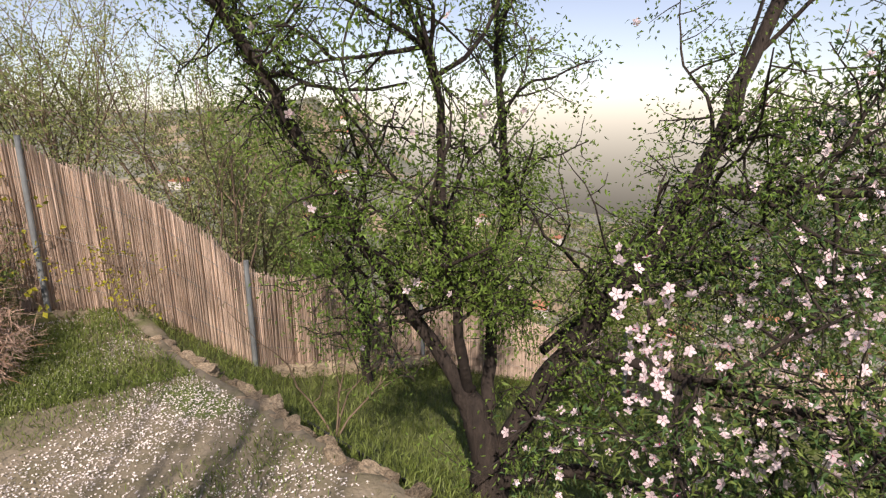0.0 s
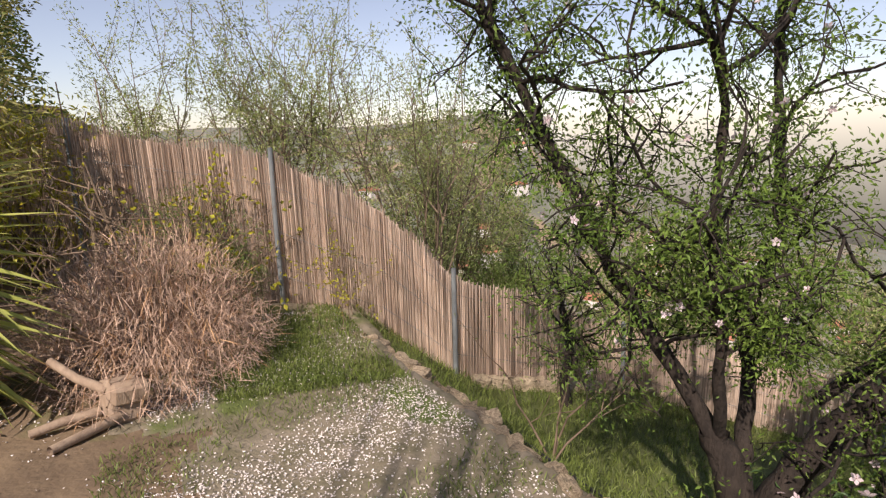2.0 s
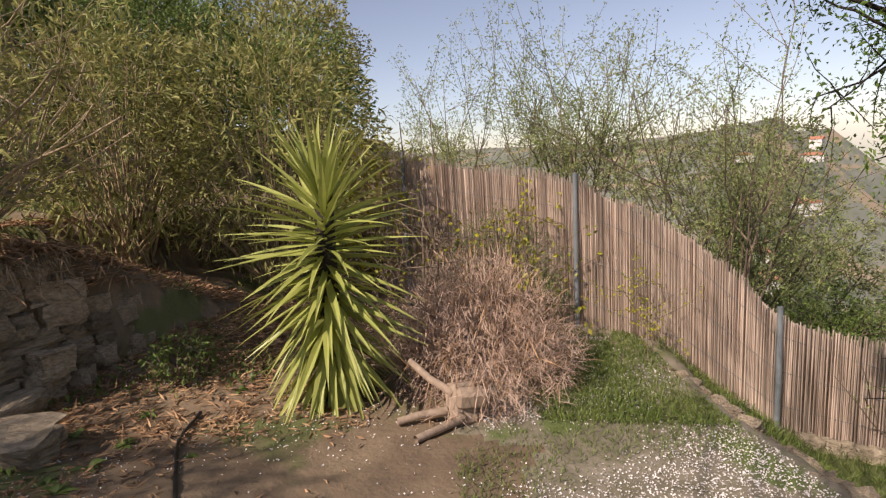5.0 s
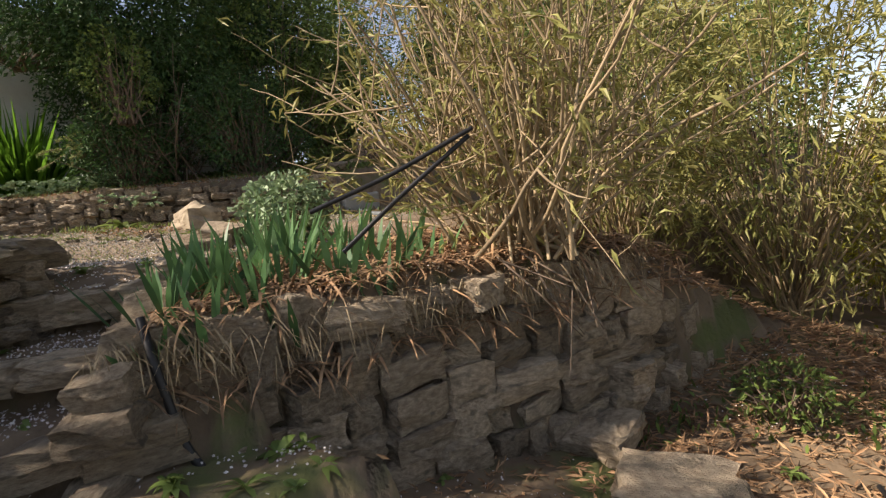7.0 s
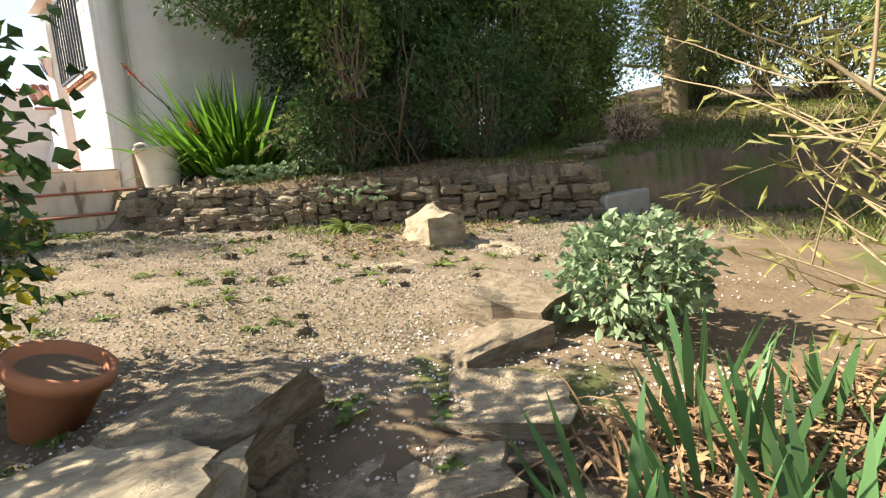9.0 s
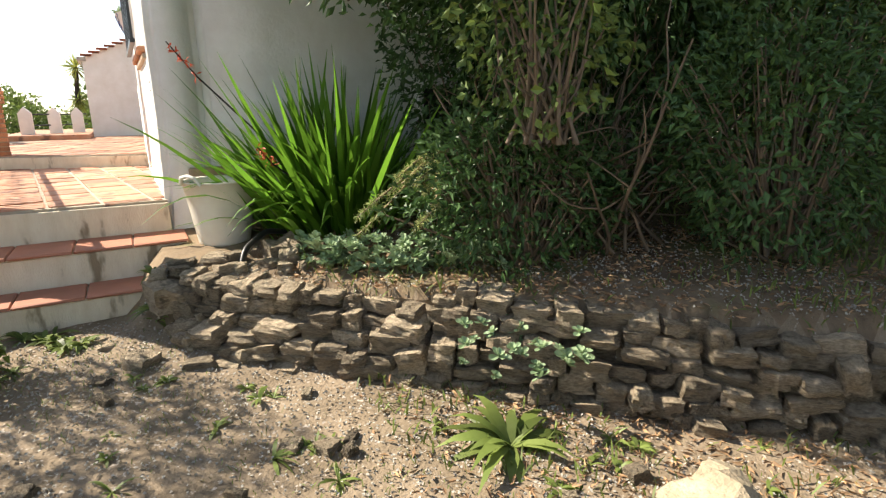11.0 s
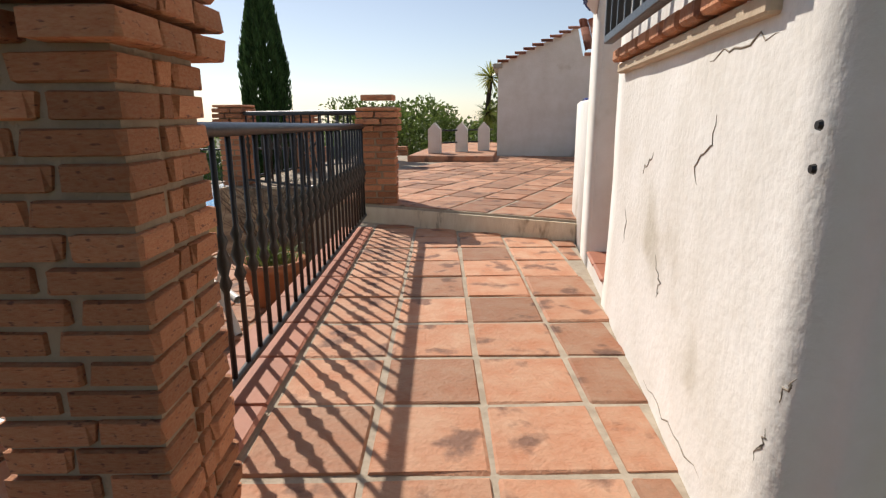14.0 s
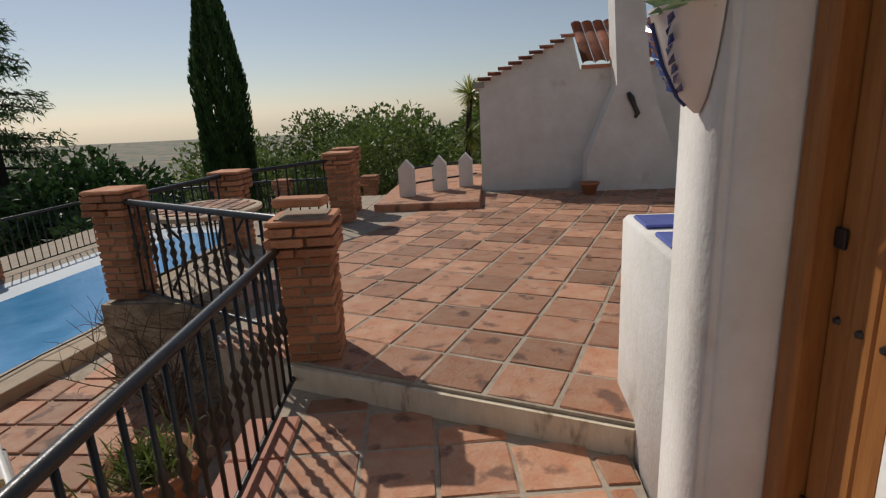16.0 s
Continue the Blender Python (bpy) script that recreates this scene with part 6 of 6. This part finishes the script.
# ---- dry-stone walls and rocks (each stone a piece of its wall) ----
def stone_wall(name, a, b, base, top, label, size=(0.2, 0.16, 0.1), jitter=0.02, lean=0.06):
    w = thing(name, (0, 0, 0), label, "stone wall", kind="structure")
    a, b = np.array(a, float), np.array(b, float)
    L = np.hypot(*(b - a))
    d = (b - a) / L
    nrm = np.array((d[1], -d[0]))
    ang = math.degrees(math.atan2(d[1], d[0]))
    row, k = 0.0, 0
    while True:
        s = RNG.uniform(0, 0.1)
        done = True
        while s < L:
            u = s / L
            z0 = base[0] + (base[1] - base[0]) * u
            z1 = top[0] + (top[1] - top[0]) * u
            ln = size[0] * RNG.uniform(0.55, 1.5)
            ht = size[2] * RNG.uniform(0.75, 1.3)
            z = z0 + row
            if z < z1:
                done = False
                c = a + d * (s + ln / 2) + nrm * (jitter * RNG.normal() - lean * (row / max(z1 - z0, 0.1)) + 0.02 + max(0, lean - 0.1) * 0.6)
                me, m = stone_at((c[0], c[1], z + RNG.uniform(-0.02, 0.02)), (ln * 0.94, size[1] * RNG.uniform(0.85, 1.3), ht * 1.5), ang)
                piece("stone", me, w, m)
            s += ln * 0.98
        row += size[2] * 0.92
        k += 1
        if done or k > 12:
            break
    n = 12
    v, f = [], []
    for i in range(n + 1):
        u = i / n
        c = a + d * L * u - nrm * 0.07
        v += [(c[0], c[1], base[0] + (base[1] - base[0]) * u - 0.15), (c[0] - nrm[0] * 0.03, c[1] - nrm[1] * 0.03, top[0] + (top[1] - top[0]) * u - 0.03)]
        if i:
            f.append((2 * i - 2, 2 * i, 2 * i + 1, 2 * i - 1))
    obj("earth_core", v, f, M_SOIL, w)
    return w


stone_wall("upper_stone_wall", UPPER_A, UPPER_B, (-0.70, -0.98), (-0.28, -0.42), "dry-stone retaining wall of brown schist", (0.15, 0.17, 0.085), 0.03, 0.2)
stone_wall("upper_stone_wall", (3.05, -3.98), (3.5, -3.5), (-0.95, -0.8), (-0.45, -0.4), "return of the dry-stone wall", (0.18, 0.16, 0.08))
stone_wall("lower_stone_wall", LOWER_A, LOWER_B, (-1.98, -2.12), (-1.22, -1.3), "dry-stone wall of schist blocks below the irises", (0.27, 0.2, 0.165), 0.025, 0.12)
stone_wall("lower_stone_wall", CHEEK_B, CHEEK_A, (-1.1, -1.95), (-1.0, -1.2), "dry-stone cheek beside the rough steps", (0.24, 0.2, 0.13))
stone_wall("side_stone_wall", SIDE_A, SIDE_B, (-1.85, -1.3), (-0.95, -0.84), "mossy dry-stone wall beside the rough steps", (0.2, 0.2, 0.085), 0.03, 0.12)
stone_wall("lower_stone_wall", LOWER_B, (1.5, -8.25), (-2.14, -2.14), (-1.32, -1.8), "low tumbled end of the dry-stone wall", (0.2, 0.2, 0.13), 0.04, 0.14)
steps = thing("stone_steps", (0, 0, 0), "rough steps of flat schist slabs and gravel", "steps", kind="structure")
for k in range(4):
    for i in range(4):
        s = 0.25 + 0.5 * k
        c = np.array((-2.15, -7.0)) + np.array((0.6, 0.8)) * s + np.array((0.8, -0.6)) * (-0.42 + 0.28 * i)
        me, m = stone_at((c[0], c[1], -1.86 + 0.2 * (k + 1) - 0.07), (0.34, 0.26, 0.22), -37)
        piece("stone", me, steps, m)
block = part("stone_block", slab(-0.25, 0.25, -0.16, 0.16, -0.2, 0.14, 0.02), M_CONC)
block.matrix_world = pose(3.36, -4.12, -0.78, 3, -4, -28)
tagged(block, "squared grey concrete block lying on soil", "block")
rocks = [((1.27, -3.62, -0.86), (0.50, 0.42, 0.66), PALE, "large pale boulder below the wall"), ((0.60, -3.95, -0.95), (0.6, 0.42, 0.22), PALE, "flat pale bedrock slab in gravel"), ((0.92, -4.35, -1.0), (0.5, 0.4, 0.2), PALE, "flat pale bedrock slab in gravel"),
         ((0.7, -3.45, -0.88), (0.3, 0.22, 0.16), PALE, "pale stone in the gravel"), ((1.45, -4.15, -0.95), (0.55, 0.32, 0.2), PALE, "flat pale bedrock slab in gravel"), 
         ((-0.12, -0.98, -0.42), (0.34, 0.2, 0.26), ROCKS, "dark upright stone beside the bottom step"), ((0.10, -0.95, -0.40), (0.15, 0.13, 0.15), PALE, "pale quartz stone beside the tub"), ((0.30, -1.24, -0.44), (0.26, 0.2, 0.2), ROCKS, "flat pale stone on the wall end"),
         ((0.05, -1.13, -0.54), (0.2, 0.17, 0.2), PALE, "broken pale stone below the wall"), ((0.55, -0.98, -0.28), (0.24, 0.2, 0.26), ROCKS, "brown stone beside the tub"), ((0.5, -1.3, -0.36), (0.2, 0.13, 0.14), ROCKS, "pale flat stone on the wall"),
         ((-0.45, -1.05, -0.66), (0.18, 0.14, 0.12), ROCKS, "grey stone in the gravel"), ((-0.3, -1.35, -0.66), (0.16, 0.14, 0.12), ROCKS, "grey stone in the gravel"), ((-1.62, -5.6, -0.86), (0.7, 0.4, 0.18), PALE, "flat schist slab capping the wall"),
         ((-1.2, -5.45, -0.85), (0.5, 0.34, 0.2), ROCKS, "dark slab capping the stone wall"), ((0.2, -5.3, -0.95), (0.5, 0.32, 0.3), ROCKS, "brown stones at the head of the steps"), ((-0.15, -5.45, -1.0), (0.42, 0.3, 0.26), ROCKS, "brown stones at the head of the steps"),
         ((-0.45, -5.75, -1.06), (0.42, 0.3, 0.28), ROCKS, "brown stones at the head of the steps"), ((0.9, -5.5, -0.88), (0.3, 0.25, 0.25), PALE, "tan stone in the bed"), ((-0.2, -8.3, -2.1), (0.5, 0.35, 0.2), ROCKS, "fallen schist slab below the wall"), ((-0.9, -7.75, -2.05), (0.4, 0.3, 0.2), ROCKS, "fallen schist slab below the wall"),
         ((0.3, -7.9, -2.12), (0.45, 0.3, 0.24), ROCKS, "fallen schist block below the wall")]
for at, size, pool_of, lab in rocks:
    me, m = stone_at(at, size, RNG.uniform(0, 360), 0, pool_of)
    ob = new("rock", me)
    ob.matrix_world = m
    tagged(ob, lab, "rock")
for k in range(34):
    x, y = RNG.uniform(-0.15, 0.75), RNG.uniform(-1.5, -0.9)
    me, m = stone_at((x, y, sunk(x, y, 0.01)), RNG.uniform(0.07, 0.17, 3), RNG.uniform(0, 360), 0, ROCKS if k % 3 else PALE)
    ob = new("stone", me)
    ob.matrix_world = m
    tagged(ob, "broken tan stone heaped beside the steps", "stone", "stones beside the steps")
for k in range(60):
    x, y = RNG.uniform(-1.2, 2.4), RNG.uniform(-4.8, -1.2)
    if side_of(x, y, UPPER_A, UPPER_B) < -0.2:
        me, m = stone_at((x, y, sunk(x, y, 0.005)), RNG.uniform(0.04, 0.10, 3), RNG.uniform(0, 360), 0, ROCKS if k % 3 else PALE)
        ob = new("stone", me)
        ob.matrix_world = m
        tagged(ob, "small loose stone on the gravel", "stone", "loose stones")
kerb = thing("stone_kerb", (0, 0, 0), "row of half-buried stones edging the path", "kerb", kind="structure")
for k in range(34):
    t = k / 33
    x = -1.9 + 4.1 * t + RNG.uniform(-0.05, 0.05)
    y = -12.70 + 0.05 * math.sin(9 * t) + RNG.uniform(-0.04, 0.04) + (0.42 * (t - 0.7) / 0.3 if t > 0.7 else 0)
    me, m = stone_at((x, y, sunk(x, y + 0.06, -0.035)), (RNG.uniform(0.07, 0.19), RNG.uniform(0.07, 0.13), RNG.uniform(0.07, 0.15)), RNG.uniform(-40, 40))
    piece("stone", me, kerb, m)
for k in range(14):
    t = k / 13
    x, y = 1.35 - 0.3 * t, -13.75 - 1.6 * t
    me, m = stone_at((x - 0.12, y, sunk(x, y, 0.03)), (0.17, 0.15, 0.2), 80, 0, PALE)
    piece("stone", me, kerb, m)
slabs = thing("slab_path", (0, 0, 0), "flat stepping slabs climbing the slope", "path", kind="structure")
for k in range(9):
    x, y = 3.6 + 0.55 * k, -3.6 + 0.25 * k
    me, m = stone_at((x, y, sunk(x, y, 0.0)), (0.7, 0.4, 0.16), 30)
    piece("stone", me, slabs, m)

# houses on the far hillside
M_FARWALL = mat("far_white_wall", (0.72, 0.68, 0.62), (0.64, 0.6, 0.54), 0.3, 0.9, 0, 2, vary=0.1)
for k in range(46):
    u, v_ = RNG.uniform(110, 330), RNG.uniform(-160, 150)
    x, y = 0.6 * u + 0.8 * v_, -0.8 * u + 0.6 * v_
    z = sunk(x, y, -0.5)
    w, d, h = RNG.uniform(5, 11), RNG.uniform(4, 7), RNG.uniform(3, 5.5)
    hs = thing("house", (x, y, z), "distant white village house with clay roof", "house", "houses across the valley")
    part("wall", slab(-w / 2, w / 2, -d / 2, d / 2, 0, h, 0), M_FARWALL, hs)
    part("roof", extrude_y([(-w / 2 - 0.3, h), (w / 2 + 0.3, h), (0, h + 1.3)], -d / 2 - 0.3, d / 2 + 0.3), M_ROOF, hs)
    hs.rotation_euler = (0, 0, RNG.uniform(0, 3))
scrub = thing("hillside_scrub", (0, 0, 0), "scattered olive and almond scrub over the valley slopes", "scrub", kind="stuff")
n = 15000
u, v_ = 55 + 350 * RNG.random(n) ** 1.5, RNG.normal(size=n)
v_ = v_ * (20 + u * 0.55)
x, y = 0.6 * u + 0.8 * v_, -0.8 * u + 0.6 * v_
p = np.stack([x, y, ground_z(x, y)], 1)
rep = np.repeat(p, 9, 0)
sc = np.repeat(RNG.uniform(0.5, 2.0, n), 9)[:, None]
rep = rep + RNG.normal(size=rep.shape) * (0.7, 0.7, 0.45) * sc + (0, 0, 0.7) * sc
leaf_cloud("scrub", rep, RNG.normal(size=rep.shape), 1.1 * sc[:, 0], 0.7 * sc[:, 0], leaf("scrub_leaf", (0.10, 0.12, 0.05), (0.2, 0.18, 0.10), 0.15), scrub)["kind"] = "stuff"
hv = thing("villa", (-24, 46, -9), "distant white villa among trees", "house")
part("wall", slab(-3, 3, -2, 2, 0, 5, 0), M_FARWALL, hv)
part("roof", extrude_y([(-3.3, 5), (3.3, 5), (0, 6.2)], -2.3, 2.3), M_ROOF, hv)

# ---- paving tiles, one piece each ----
tl = [tile_mesh(0.297, 0.312, M_TILE, 0.022, k) for k in range(4)]
JOINTS = (-1.028, -0.712, -0.40, -0.086)               # lines of the tile columns across the skewed walkway
for r in range(-1, 11):
    mid = 0.951 + 0.332 * (r - 2)
    spans = list(zip(JOINTS, JOINTS[1:]))
    wall = (-0.012 - (ALONG @ Vector((-0.086, mid, 0))).x) / math.cos(radians(SKEW)) - 0.086
    x = -0.086
    while wall - x > 0.06:                             # the last column is cut to meet the house wall
        spans.append((x, min(x + 0.316, wall)))
        x += 0.316
    for x0, x1 in spans:
        p = ALONG @ Vector(((x0 + x1) / 2, mid, 0))
        lo, hi = mid - 0.166, mid + 0.166
        lo = max(lo, lo + (0.015 - (p.y - 0.166)))      # cut at the head of the steps
        hi = min(hi, hi - (p.y + 0.166 - (2.955 - 0.357 * p.x)))
        if hi - lo < 0.05:
            continue
        full = hi - lo > 0.33 and x1 - x0 > 0.31
        me = tl[int(RNG.integers(4))] if full else tile_mesh(x1 - x0 - 0.018, hi - lo - 0.018, M_TILE, 0.022, r * 5 + 20)
        q = ALONG @ Vector(((x0 + x1) / 2, (lo + hi) / 2, 0))
        piece("tile", me, walkway, pose(q.x, q.y, 0.004 + RNG.uniform(-0.003, 0.003), RNG.uniform(-0.5, 0.5), RNG.uniform(-0.5, 0.5), SKEW + (180 * int(RNG.integers(2)) if full else 0) + RNG.uniform(-0.7, 0.7)))
tl = [tile_mesh(0.312, 0.312, M_TILE, 0.022, k) for k in range(4)]
grid = Matrix.Translation((0.02, 2.98, 0.15)) @ pose(0, 0, 0, 0, 0, TURN)
for r in range(20):
    for c in range(-9, 12):
        p = grid @ Vector((0.17 + 0.332 * c, 0.168 + 0.332 * r, 0))
        if p.x < -3.05 or p.x > 3.0 or p.y > 8.95 or p.y < 2.9 or (p.x < -2.05 and p.y < 4.7):
            continue
        piece("tile", tl[int(RNG.integers(4))], terrace, Matrix.Translation((p.x, p.y, 0.15 + RNG.uniform(-0.003, 0.003))) @ pose(0, 0, 0, RNG.uniform(-0.6, 0.6), RNG.uniform(-0.6, 0.6), TURN + 90 * int(RNG.integers(4)) + RNG.uniform(-0.8, 0.8)))
for r in range(22):
    for c in range(9):
        x, y = -1.46 - 0.332 * c, -1.35 + 0.332 * r
        if y > 0 and x > -1.44 - 0.13 * y or y > 3.3 and x > -2.2 or y > 4.4 and x > -3.6 or x < -4.18 + 0.09 * (y - 4):
            continue
        piece("tile", tl[int(RNG.integers(4))], patio, pose(x, y, PATIO + 0.003 + RNG.uniform(-0.003, 0.003), 0, 0, 90 * int(RNG.integers(4)) + RNG.uniform(-0.8, 0.8)))
